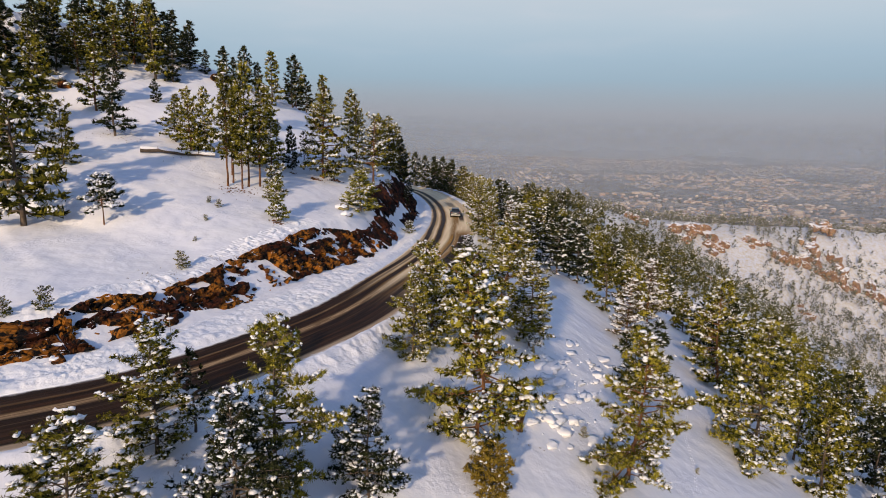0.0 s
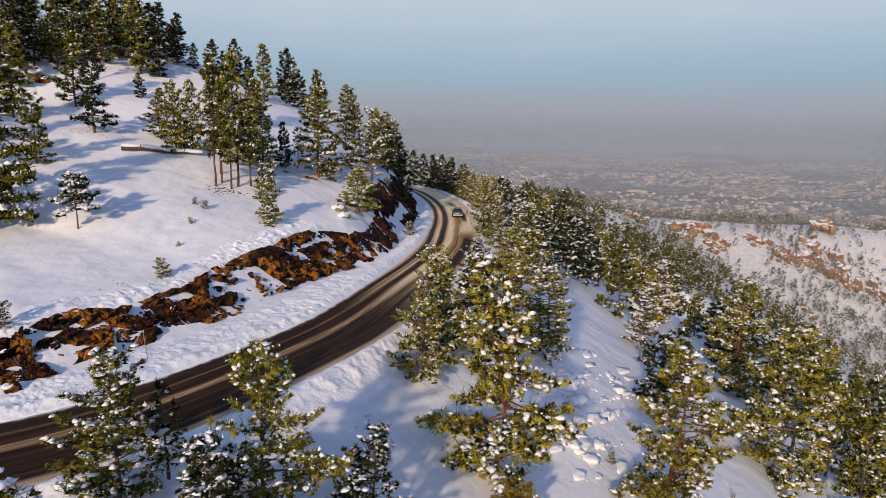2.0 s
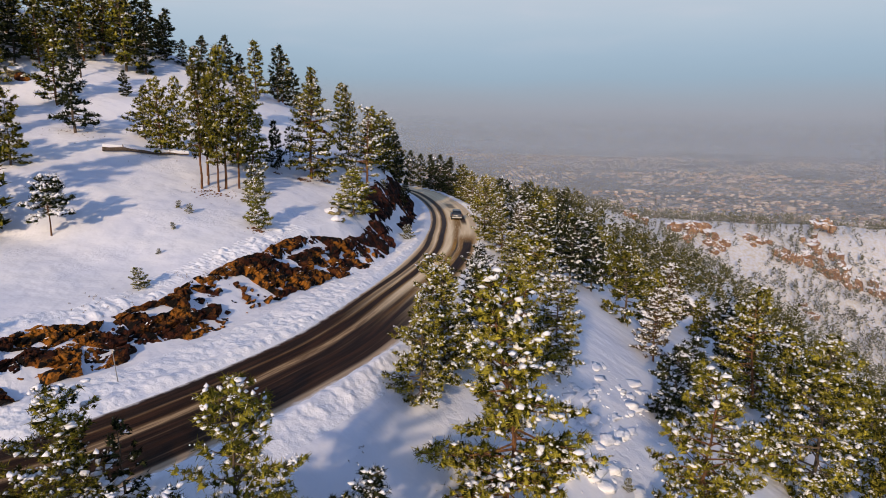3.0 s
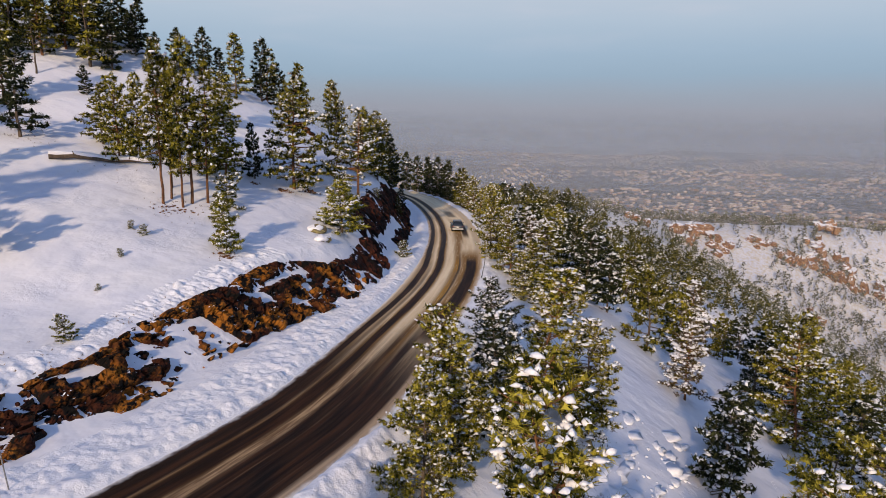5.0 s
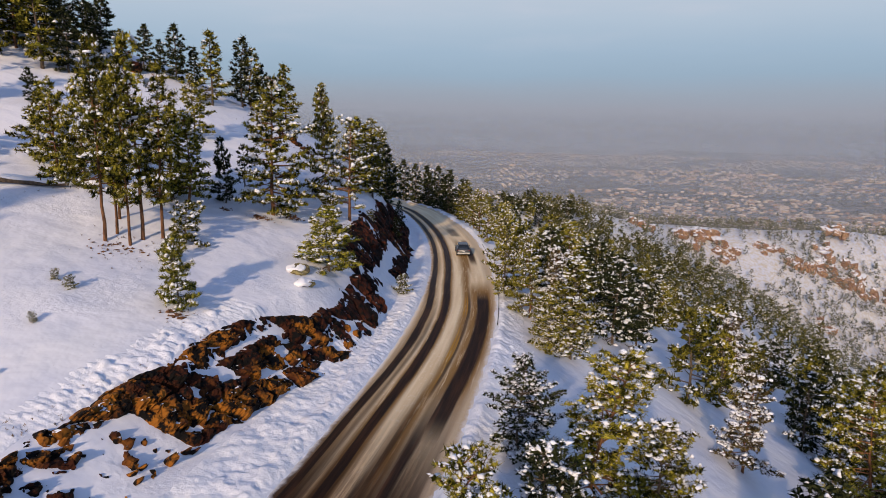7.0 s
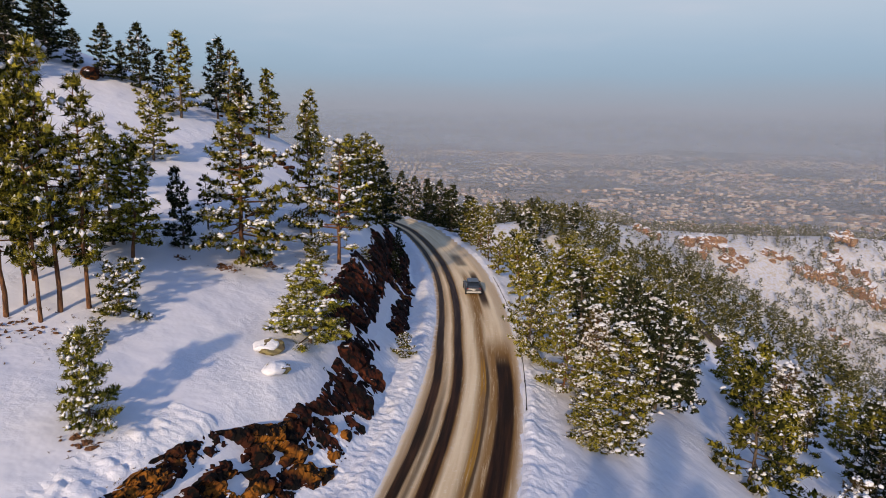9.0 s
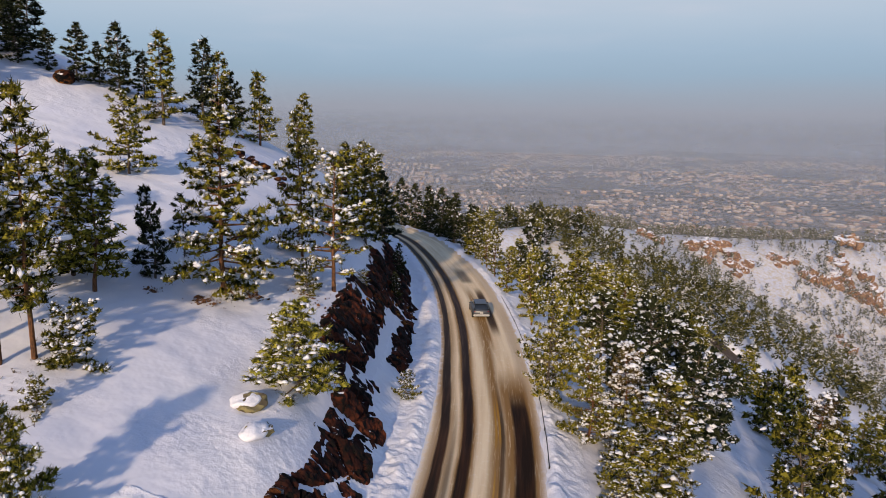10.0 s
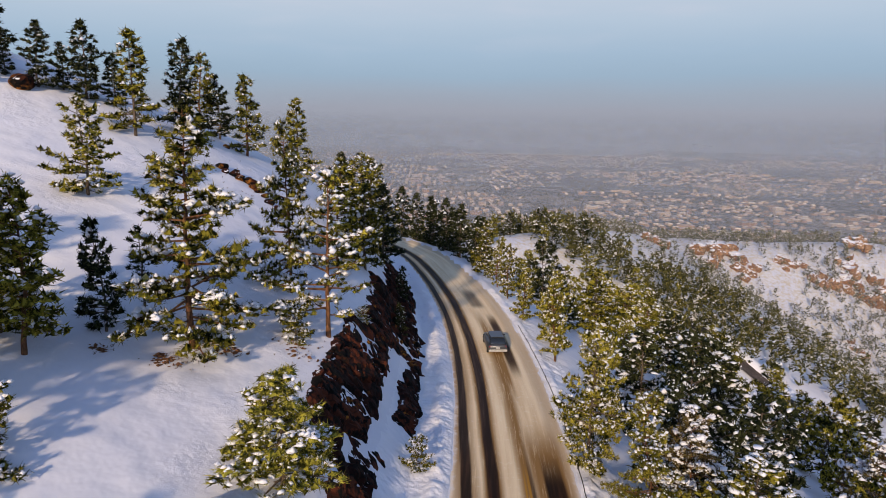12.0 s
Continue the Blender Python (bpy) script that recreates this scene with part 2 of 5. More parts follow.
def backdrop_material():
    """The hazy lower sky: grey-pink smog at the horizon, pale blue above, with faint long streaks of cloud."""
    m = Nodes("hazy_sky")
    p = m.where()
    parts = m.add("SeparateXYZ")
    m.join(p, parts.inputs[0])
    s = m.add("VectorMath", operation="MULTIPLY")
    m.join(p, s.inputs[0])
    s.inputs[1].default_value = (1.0, 1.0, 5.0)
    drift = m.math("MULTIPLY", m.math("SUBTRACT", m.noise(s.outputs[0], 0.0006, 3), 0.5), 110.0)
    z = m.math("ADD", parts.outputs[2], drift)
    ramp = m.add("ValToRGB")
    m.join(m.ramp(0.0, 0.0, 1.0), ramp.inputs[0])
    t = m.add("MapRange")
    for v, k in zip((z, -200.0, 1000.0), t.inputs):
        m.join(v, k)
    m.join(t.outputs[0], ramp.inputs[0])
    el = ramp.color_ramp.elements
    el[0].position, el[0].color = 0.0, (0.257, 0.287, 0.354, 1)
    el[1].position, el[1].color = 1.0, (0.458, 0.577, 0.686, 1)
    for pos, col in ((0.18, (0.281, 0.322, 0.384, 1)), (0.29, (0.298, 0.348, 0.418, 1)), (0.39, (0.297, 0.385, 0.473, 1)), (0.50, (0.286, 0.430, 0.553, 1)), (0.63, (0.318, 0.474, 0.609, 1)), (0.82, (0.398, 0.541, 0.664, 1))):
        e = el.new(pos)
        e.color = col
    wisp = m.math("MULTIPLY", m.ramp(m.noise(s.outputs[0], 0.0011, 4, 0.5), 0.46, 0.72), m.ramp(parts.outputs[2], 350.0, 900.0))
    sky_colour = m.mix(m.math("MULTIPLY", wisp, 0.25), ramp.outputs[0], (0.53, 0.60, 0.70))
    e = m.add("Emission")
    m.join(sky_colour, e.inputs["Color"])
    e.inputs["Strength"].default_value = 1.0
    clear = m.add("BsdfTransparent")
    mix = m.add("MixShader")
    m.join(m.ramp(parts.outputs[2], 1000.0, 1650.0), mix.inputs[0])
    m.tree.links.new(e.outputs[0], mix.inputs[1])
    m.tree.links.new(clear.outputs[0], mix.inputs[2])
    m.tree.links.new(mix.outputs[0], m.out.inputs["Surface"])
    return m.mat


SNOW = snow_material()
GROUND = far_ground_material()
ROAD = road_material()
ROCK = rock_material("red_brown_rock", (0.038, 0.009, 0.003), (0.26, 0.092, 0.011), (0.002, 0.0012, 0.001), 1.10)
# redder rock, also darkened: the shade on that face is put into its colour
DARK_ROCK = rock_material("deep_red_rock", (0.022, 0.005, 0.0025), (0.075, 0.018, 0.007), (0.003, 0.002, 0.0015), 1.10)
SANDSTONE = rock_material("orange_sandstone", (0.30, 0.14, 0.065), (0.44, 0.25, 0.13), (0.12, 0.07, 0.045), 0.62)
BOULDER = rock_material("lichened_boulder", (0.30, 0.25, 0.11), (0.36, 0.30, 0.16), (0.10, 0.08, 0.05))
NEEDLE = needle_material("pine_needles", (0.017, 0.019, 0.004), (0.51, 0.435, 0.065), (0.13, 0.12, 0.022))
# dark copy of the pine needles, with the crowns' shade put into the colour
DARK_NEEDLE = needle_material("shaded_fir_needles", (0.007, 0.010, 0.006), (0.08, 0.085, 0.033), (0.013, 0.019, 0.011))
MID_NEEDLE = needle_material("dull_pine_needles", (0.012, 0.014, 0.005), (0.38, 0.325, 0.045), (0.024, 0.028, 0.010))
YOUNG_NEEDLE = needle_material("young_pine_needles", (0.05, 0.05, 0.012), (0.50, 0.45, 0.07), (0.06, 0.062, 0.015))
# grey-green paled beyond the near needles: distance haze put into the colour
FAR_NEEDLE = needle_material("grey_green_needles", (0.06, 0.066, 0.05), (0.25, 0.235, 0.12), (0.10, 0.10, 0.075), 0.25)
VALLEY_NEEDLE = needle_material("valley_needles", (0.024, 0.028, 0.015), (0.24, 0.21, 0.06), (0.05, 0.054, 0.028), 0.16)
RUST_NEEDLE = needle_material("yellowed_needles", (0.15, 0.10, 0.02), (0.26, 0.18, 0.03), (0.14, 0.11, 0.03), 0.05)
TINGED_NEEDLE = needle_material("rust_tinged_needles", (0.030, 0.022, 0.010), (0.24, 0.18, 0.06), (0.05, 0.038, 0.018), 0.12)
BARK = bark_material("orange_pine_bark", (0.06, 0.03, 0.018), (0.22, 0.10, 0.045))
GREY_BARK = bark_material("grey_brown_bark", (0.055, 0.04, 0.03), (0.15, 0.11, 0.08))
DRY = plain_material("dry_grass", (0.16, 0.10, 0.055), 0.9)
# ---- plan of the road and the ground ----
ROAD_Z = 4.2          # level of the road
HALF = 3.5            # half width of the carriageway
CENTRE = [(-120, -14), (-90, 0), (-62, 11), (-42, 19.5), (-31, 25), (-24, 29.6), (-19.6, 33), (-15.8, 38), (-12.2, 44.3),
          (-9, 51.5), (-5.9, 63.5), (-3.5, 75.5), (-1.9, 88), (-1.2, 100), (-1.3, 111), (-2.0, 122), (-3.3, 132),
          (-5.6, 144), (-8.6, 155), (-13.5, 165), (-21, 174), (-33, 182), (-52, 188), (-85, 192), (-130, 194)]


def spline(points, step=0.5):
    """Catmull-Rom curve through plan points, at about even steps."""
    p = np.array(points, float)
    p = np.vstack([2 * p[0] - p[1], p, 2 * p[-1] - p[-2]])
    out = []
    for k in range(1, len(p) - 2):
        n = max(2, int(np.linalg.norm(p[k + 1] - p[k]) / step))
        t = np.linspace(0, 1, n, endpoint=False)[:, None]
        a, b, c, d = p[k - 1], p[k], p[k + 1], p[k + 2]
        out.append(0.5 * (2 * b + (c - a) * t + (2 * a - 5 * b + 4 * c - d) * t**2 + (3 * b - a - 3 * c + d) * t**3))
    return np.vstack(out + [p[-2:-1]])


LINE = spline(CENTRE)
WAY = np.gradient(LINE, axis=0)
WAY /= np.linalg.norm(WAY, axis=1)[:, None]


def from_road(x, y):
    """Signed distance from the centre line (left of it positive) and the nearest sample of the line."""
    x, y = np.asarray(x, float).ravel(), np.asarray(y, float).ravel()
    dist, near = np.empty(len(x)), np.empty(len(x), int)
    for k in range(0, len(x), 4000):
        dx, dy = x[k:k + 4000, None] - LINE[:, 0], y[k:k + 4000, None] - LINE[:, 1]
        q = dx * dx + dy * dy
        n = q.argmin(1)
        r = np.arange(len(n))
        side = np.sign(WAY[n, 0] * dy[r, n] - WAY[n, 1] * dx[r, n])
        dist[k:k + 4000], near[k:k + 4000] = np.sqrt(q[r, n]) * np.where(side == 0, 1, side), n
    return dist, near


def waves(x, y, size, seed, octaves=3):
    """Smooth value noise in about -1..1 over the plan."""
    total, scale, weight = 0.0, 1.0 / size, 1.0
    for k in range(octaves):
        u, v = x * scale + 13.7 * (seed + k), y * scale - 7.3 * (seed + k)
        iu, iv = np.floor(u), np.floor(v)
        fu, fv = u - iu, v - iv
        fu, fv = fu * fu * (3 - 2 * fu), fv * fv * (3 - 2 * fv)

        def corner(a, b):
            w = np.sin(a * 127.1 + b * 311.7 + (seed + k) * 74.7) * 43758.5453
            return 2 * (w - np.floor(w)) - 1

        low = corner(iu, iv) * (1 - fu) + corner(iu + 1, iv) * fu
        high = corner(iu, iv + 1) * (1 - fu) + corner(iu + 1, iv + 1) * fu
        total = total + weight * (low * (1 - fv) + high * fv)
        scale, weight = scale * 2.03, weight * 0.5
    return total / 1.6


ALONG = [10, 40, 52, 62, 75, 88, 96, 112, 130, 160, 190]
BANK_H = [2, 2.5, 3.0, 4.1, 5.0, 6.4, 7.0, 8.0, 9.4, 9.4, 9]        # height of the cut bank
BANK_E = [9, 9.5, 9.4, 8.4, 6.9, 7.6, 7.6, 8, 9, 9, 9]              # its top, metres from the road's edge
STEEP = [.1, .13, .17, .28, .34, .36, .42, .52, .64, .68, .66]        # slope above it
FOOT = [5.0, 5.0, 5.2, 4.4, 2.2, 2.4, 2.8, 2.6, 2.4, 3.0, 3.0]                # where it begins
CREST = spline([(-40, 215), (30, 262), (75, 330), (107, 366), (160, 376), (235, 396), (330, 425), (480, 470)], 4.0)
CREST_Z = np.interp(CREST[:, 0], [-40, 30, 75, 107, 160, 235, 330, 480], [-9, -10, -20, -31, -33.5, -37, -42, -51])


def ground(x, y, rough=True):
    """Height of the snow-covered ground."""
    shape = np.shape(x)
    x, y = np.asarray(x, float).ravel(), np.asarray(y, float).ravel()
    d, n = from_road(x, y)
    yr = LINE[n, 1]
    e = np.abs(d) - HALF
    top, run, steep = np.interp(yr, ALONG, BANK_H), np.interp(yr, ALONG, BANK_E), np.interp(yr, ALONG, STEEP)
    foot = np.interp(yr, ALONG, FOOT)
    wob = waves(x, y, 9.0, 3, 3)
    # uphill side: verge with a ploughed ridge, cut bank, open slope
    verge = 0.10 * np.clip(e, 0, foot) + 0.22 * np.exp(-((e - 0.9) / 0.55) ** 2)
    u = np.clip((e - foot) / (run + 0.8 * wob - foot), 0, 1)
    face = (top - 0.5) * (0.7 * u + 0.3 * u * u * (3 - 2 * u))
    far = np.maximum(e - run, 0)
    left = verge + face + steep * 60 * (1 - np.exp(-far / 60))
    # downhill side
    f = np.maximum(e - 1.3, 0)
    right = 0.18 * np.exp(-((e - 1.05) / 0.45) ** 2) - 0.34 * f - 0.25 * np.maximum(f - 2.5, 0) + 0.08 * np.maximum(f - 25, 0)
    h = np.where(d > 0, left, right)
    if rough:
        away = np.clip((e - 1.0) / 4, 0, 1)
        h = h + away * (0.35 * waves(x, y, 14, 5, 3) + 0.09 * waves(x, y, 3.0, 9, 2))
        h = h + np.clip((e - 0.1) / 0.5, 0, 1) * (0.05 + 0.10 * np.exp(-np.maximum(e - 1, 0) / 5)) * waves(x, y, 1.1, 11, 3)
        h = h + np.clip((e - 0.05) / 0.3, 0, 1) * 0.07 * np.exp(-np.maximum(e - 0.5, 0) / 3) * waves(x, y, 0.45, 15, 2)
    z = ROAD_Z + np.where(e < np.where(d > 0, 0.0, 0.55), -0.06, h)
    # the ridge across the valley, and the plain far below
    q = np.full(len(x), 1e9)
    cz = np.zeros(len(x))
    back = np.zeros(len(x))
    for k in range(0, len(x), 4000):
        dx, dy = x[k:k + 4000, None] - CREST[:, 0], y[k:k + 4000, None] - CREST[:, 1]
        qq = dx * dx + dy * dy
        m = qq.argmin(1)
        r = np.arange(len(m))
        q[k:k + 4000], cz[k:k + 4000], back[k:k + 4000] = np.sqrt(qq[r, m]), CREST_Z[m], dy[r, m]
    ridge = cz - np.where(back > 0, 0.34, np.interp(x, [100, 180, 240], [0.42, 0.5, 0.8])) * (np.sqrt(q * q + 64) - 8) + 5 * waves(x, y, 45, 21, 3) * np.clip(q / 30, 0.25, 1)
    r = np.hypot(x, y)
    floor = -185 + 60 * np.clip((r - 1500) / 3400, 0, 1) ** 1.5
    blend = np.clip((r - 240) / 200, 0, 1)
    near = np.where(e > 60, z - blend * 400, z)
    out = np.maximum(near, ridge)
    out = np.maximum(out, np.maximum(floor, -110 - np.maximum(r - 260, 0) * 0.35))
    return out.reshape(shape)


# ---- mesh helpers ----
def mesh_of(name, verts, faces, material, smooth=False):
    me = bpy.data.meshes.new(name)
    me.from_pydata(verts.tolist() if hasattr(verts, "tolist") else verts, [], faces.tolist() if hasattr(faces, "tolist") else faces)
    me.materials.append(material)
    if smooth:
        me.polygons.foreach_set("use_smooth", [True] * len(me.polygons))
    me.update()
    return me


def part(name, me, parent, label=""):
    ob = new(name, me)
    ob.parent = parent
    return tagged(ob, label) if label else ob


def bm_part(name, bm, material, parent, label="", smooth=False):
    me = bpy.data.meshes.new(name)
    bm.to_mesh(me)
    bm.free()
    me.materials.append(material)
    if smooth:
        me.polygons.foreach_set("use_smooth", [True] * len(me.polygons))
    return part(name, me, parent, label)


def grid_faces(rows, cols):
    i = np.arange((rows - 1) * (cols - 1))
    a = i // (cols - 1) * cols + i % (cols - 1)
    return np.stack([a, a + 1, a + cols + 1, a + cols], 1)


def ground_at(x, y):
    return float(ground(np.array([x]), np.array([y]))[0])


def ico(level):
    bm = bmesh.new()
    bmesh.ops.create_icosphere(bm, subdivisions=level, radius=1.0)
    v = np.array([q.co[:] for q in bm.verts])
    f = np.array([[q.index for q in g.verts] for g in bm.faces])
    bm.free()
    return v, f


ICO1, ICO2, ICO3 = ico(1), ico(2), ico(3)
TETRA = (np.array([(1, 0, -0.3), (-0.5, 0.87, -0.3), (-0.5, -0.87, -0.3), (0, 0, 1.0)], float), np.array([(0, 1, 3), (1, 2, 3), (2, 0, 3), (2, 1, 0)]))
OCTA = (np.array([(1, 0, 0), (0, 1, 0), (-1, 0, 0), (0, -1, 0), (0, 0, 1), (0, 0, -1)], float),
        np.array([(0, 1, 4), (1, 2, 4), (2, 3, 4), (3, 0, 4), (1, 0, 5), (2, 1, 5), (3, 2, 5), (0, 3, 5)]))


# ---- ground, road ----
def lines(low, high, step, far_low, far_high):
    inner = np.arange(low, high + step / 2, step)

    def grow(room):
        out, s, at = [], step, 0.0
        while at < room:
            s = min(s * (1.04 if s < 1.2 else 1.1), 110.0)
            at += s
            out.append(at)
        return np.array(out)

    return np.concatenate([low - grow(low - far_low)[::-1], inner, high + grow(far_high - high)])


gx, gy = lines(-46, 14, 0.48, -4800, 4800), lines(22, 112, 0.48, -2500, 4800)
mx, my = np.meshgrid(gx, gy)
mz = ground(mx, my)
land = new("ground", mesh_of("ground", np.stack([mx, my, mz], -1).reshape(-1, 3), grid_faces(len(gy), len(gx)), GROUND, True))
tagged(land, "snow-covered mountainside falling to a wide valley plain", "ground", kind="structure")

near = (LINE[:, 0] > -125) & (LINE[:, 1] > -20)
line, way = LINE[near], WAY[near]
side = np.stack([-way[:, 1], way[:, 0]], 1)
across = np.linspace(-HALF - 0.75, HALF + 0.15, 17)
rv = np.concatenate([(line[:, None] + side[:, None] * across[None, :, None]), (ROAD_Z + 0.05 - 0.012 * np.abs(across))[None, :, None].repeat(len(line), 0)], -1)
road = mesh_of("road", rv.reshape(-1, 3), grid_faces(len(line), len(across))[:, ::-1], ROAD, True)
uv = road.uv_layers.new(name="UVMap")
ruv = np.stack(np.broadcast_arrays(across[None, :], line[:, 1:2]), -1).reshape(-1, 2)
idx = np.empty(len(road.loops), int)
road.loops.foreach_get("vertex_index", idx)
uv.data.foreach_set("uv", ruv[idx].ravel())
tagged(new("road", road), "two-lane mountain road with dark wheel tracks in tan slush", "road", kind="structure")


# ---- rock in the cut bank ----
def cells(x, y, size, seed):
    """Blocky noise: a value for each jittered cell, and the distance to its rim."""
    u, v = x / size, y / size
    best, second, value = np.full(u.shape, 9.0), np.full(u.shape, 9.0), np.zeros(u.shape)
    for di in (-1, 0, 1):
        for dj in (-1, 0, 1):
            i, j = np.floor(u) + di, np.floor(v) + dj

            def rnd(k):
                w = np.sin(i * 127.1 + j * 311.7 + seed * 17.3 + k * 53.9) * 43758.5453
                return w - np.floor(w)

            q = np.hypot(i + rnd(1) - u, j + rnd(2) - v)
            tilt = rnd(3) + (u - i - 0.5) * (rnd(4) - 0.5) + (v - j - 0.5) * (rnd(5) - 0.5)
            closer = q < best
            second = np.where(closer, best, np.minimum(second, q))
            value = np.where(closer, tilt, value)
            best = np.minimum(best, q)
    return value, second - best


def rock_bank(low, high, material):
    pick = (LINE[:, 1] >= low) & (LINE[:, 1] <= high) & (LINE[:, 0] > -40)
    c, w = LINE[pick], WAY[pick]
    t = np.arange(0, len(c) - 1, 0.24)
    k = t.astype(int)
    c, w = c[k] + (c[k + 1] - c[k]) * (t - k)[:, None], w[k] + (w[k + 1] - w[k]) * (t - k)[:, None]
    nrm = np.stack([-w[:, 1], w[:, 0]], 1)
    foot, run = np.interp(c[:, 1], ALONG, FOOT), np.interp(c[:, 1], ALONG, BANK_E)
    u = np.linspace(-0.22, 1.26, 76)
    e = foot[:, None] + u[None] * (run - foot)[:, None]
    x, y = c[:, :1] + nrm[:, :1] * (HALF + e), c[:, 1:] + nrm[:, 1:] * (HALF + e)
    z = ground(x, y)
    along = np.broadcast_to(c[:, 1:], x.shape)
    uu = np.broadcast_to(u[None], x.shape)
    show = bare_at(along, uu)
    up = uu * 5.0
    for a, b, lo, hi in SHELF:
        inside = np.minimum(np.minimum(along - a, b - along) / 1.0, np.minimum(uu - lo, hi - uu) / 0.10) + 0.9 * waves(along + up, up, 1.1, 37, 3)
        show = np.minimum(show, 1 - 2.2 * np.clip(inside + 0.5, 0, 1))
    show = show - 2.0 * np.clip(waves(along, up * 1.3, 1.3, 35, 3) - np.interp(along, [50, 57, 72], [0.28, 0.45, 0.5]), 0, 1)
    show = show + 0.42 + 0.5 * waves(along * 1.0 + 0.4 * up, up * 1.3, 2.2, 31, 3) + 0.55 * waves(along, up, 0.7, 33, 3)
    # small points of rock that pierce the rough snow beside the main face
    poke = 1.8 * waves(along, up, 0.5, 41, 2) + 0.8 * waves(along, up, 2.0, 43, 2) - 0.5
    show = np.where((along > 46) & (along < 57.5) & (uu > 0.05) & (uu < 0.95), np.maximum(show, np.clip(poke, -1, 0.5)), show)
    big, rim = cells(along + 0.35 * up, up * 1.1, 2.0, 5)
    small, rim2 = cells(along - 0.2 * up, up * 1.2, 0.8, 8)
    tiny, rim3 = cells(along + 0.1 * up, up * 1.3, 0.36, 11)
    block = 0.95 * big + 0.36 * small + 0.13 * tiny - 0.6 * np.clip(0.10 - rim, 0, 1) / 0.10 - 0.22 * np.clip(0.12 - rim2, 0, 1) / 0.12 - 0.08 * np.clip(0.14 - rim3, 0, 1) / 0.14 - 0.22
    lift = np.clip(show * 0.9, -0.5, 0.12) + np.where(show > 0, block * np.clip(show * 1.6, 0, 1) * np.interp(along, [66, 74], [0.85, 0.55]), 0) - 0.12
    x, y = x - nrm[:, :1] * lift * 0.75, y - nrm[:, 1:] * lift * 0.75
    z = z + lift * 0.66
    return mesh_of("rock_face", np.stack([x, y, z], -1).reshape(-1, 3), grid_faces(len(c), len(u)), material)


# where the rock is bare: its lower and upper rim up the face, along the road
RIM_AT = [27, 32, 35, 38.4, 41.5, 44, 48.7, 50, 51.5, 55.8, 56.8, 58.8, 62, 66, 70, 76, 84]
RIM_LOW = [0.20, 0.20, 0.42, 0.24, 0.12, 0.13, 0.16, 0.26, 0.86, 0.86, 0.16, 0.10, 0.04, -0.02, -0.03, 0.05, 0.05]
LIP_AT = [27, 33, 36.6, 38.8, 40.6, 43, 46.5, 48.7, 51.5, 53, 56, 58, 59.3, 62, 64, 69, 71, 75, 84]
LIP = [0.7, 0.82, 1.04, 0.94, 0.78, 0.86, 0.88, 1.08, 1.14, 1.04, 1.12, 1.12, 0.98, 1.08, 1.10, 0.95, 0.68, 0.58, 0.46]
# further stretches: along the road from, to; up the face from, to
BARE = [(27, 33, -0.15, 0.14), (36, 40, 0.0, 0.16), (45.5, 47.5, 0.0, 0.12), (80, 84.5, 0.2, 0.62), (84, 87.8, 0.30, 0.56), (84.5, 89, 0.66, 0.98), (87, 99.5, 0.48, 1.03), (94, 113, 0.02, 0.25),
        (103, 125, 0.12, 0.58), (99, 113, 0.52, 0.84), (124, 138, 0.1, 0.5)]
# snow that lies on shelves within the bare stretches
SHELF = [(60.9, 62.6, 0.48, 0.70), (62.9, 66.4, 0.70, 0.83), (66.6, 68, 0.45, 0.58), (58.6, 59.6, 0.5, 0.62), (57.2, 58.4, 0.14, 0.30), (47.3, 50.8, 0.46, 0.78), (44.6, 46, 0.6, 0.74), (68.5, 70.2, 0.34, 0.50), (64.4, 65.4, 0.30, 0.42), (33, 37, 0.6, 0.75), (90, 103, 0.28, 0.44)]


def bare_at(along, u):
    """How far inside the bare rock a place on the bank lies: 1 well inside, -1 well outside."""
    low, lip = np.interp(along, RIM_AT, RIM_LOW), np.interp(along, LIP_AT, LIP)
    show = np.where(along < 84, np.clip(np.minimum(u - low, lip - u) / 0.11, -1, 1), -1.0)
    for a, b, lo, hi in BARE:
        show = np.maximum(show, np.clip(np.minimum(np.minimum(along - a, b - along) / 2.0, np.minimum(u - lo, hi - u) / 0.12), -1, 1))
    return show


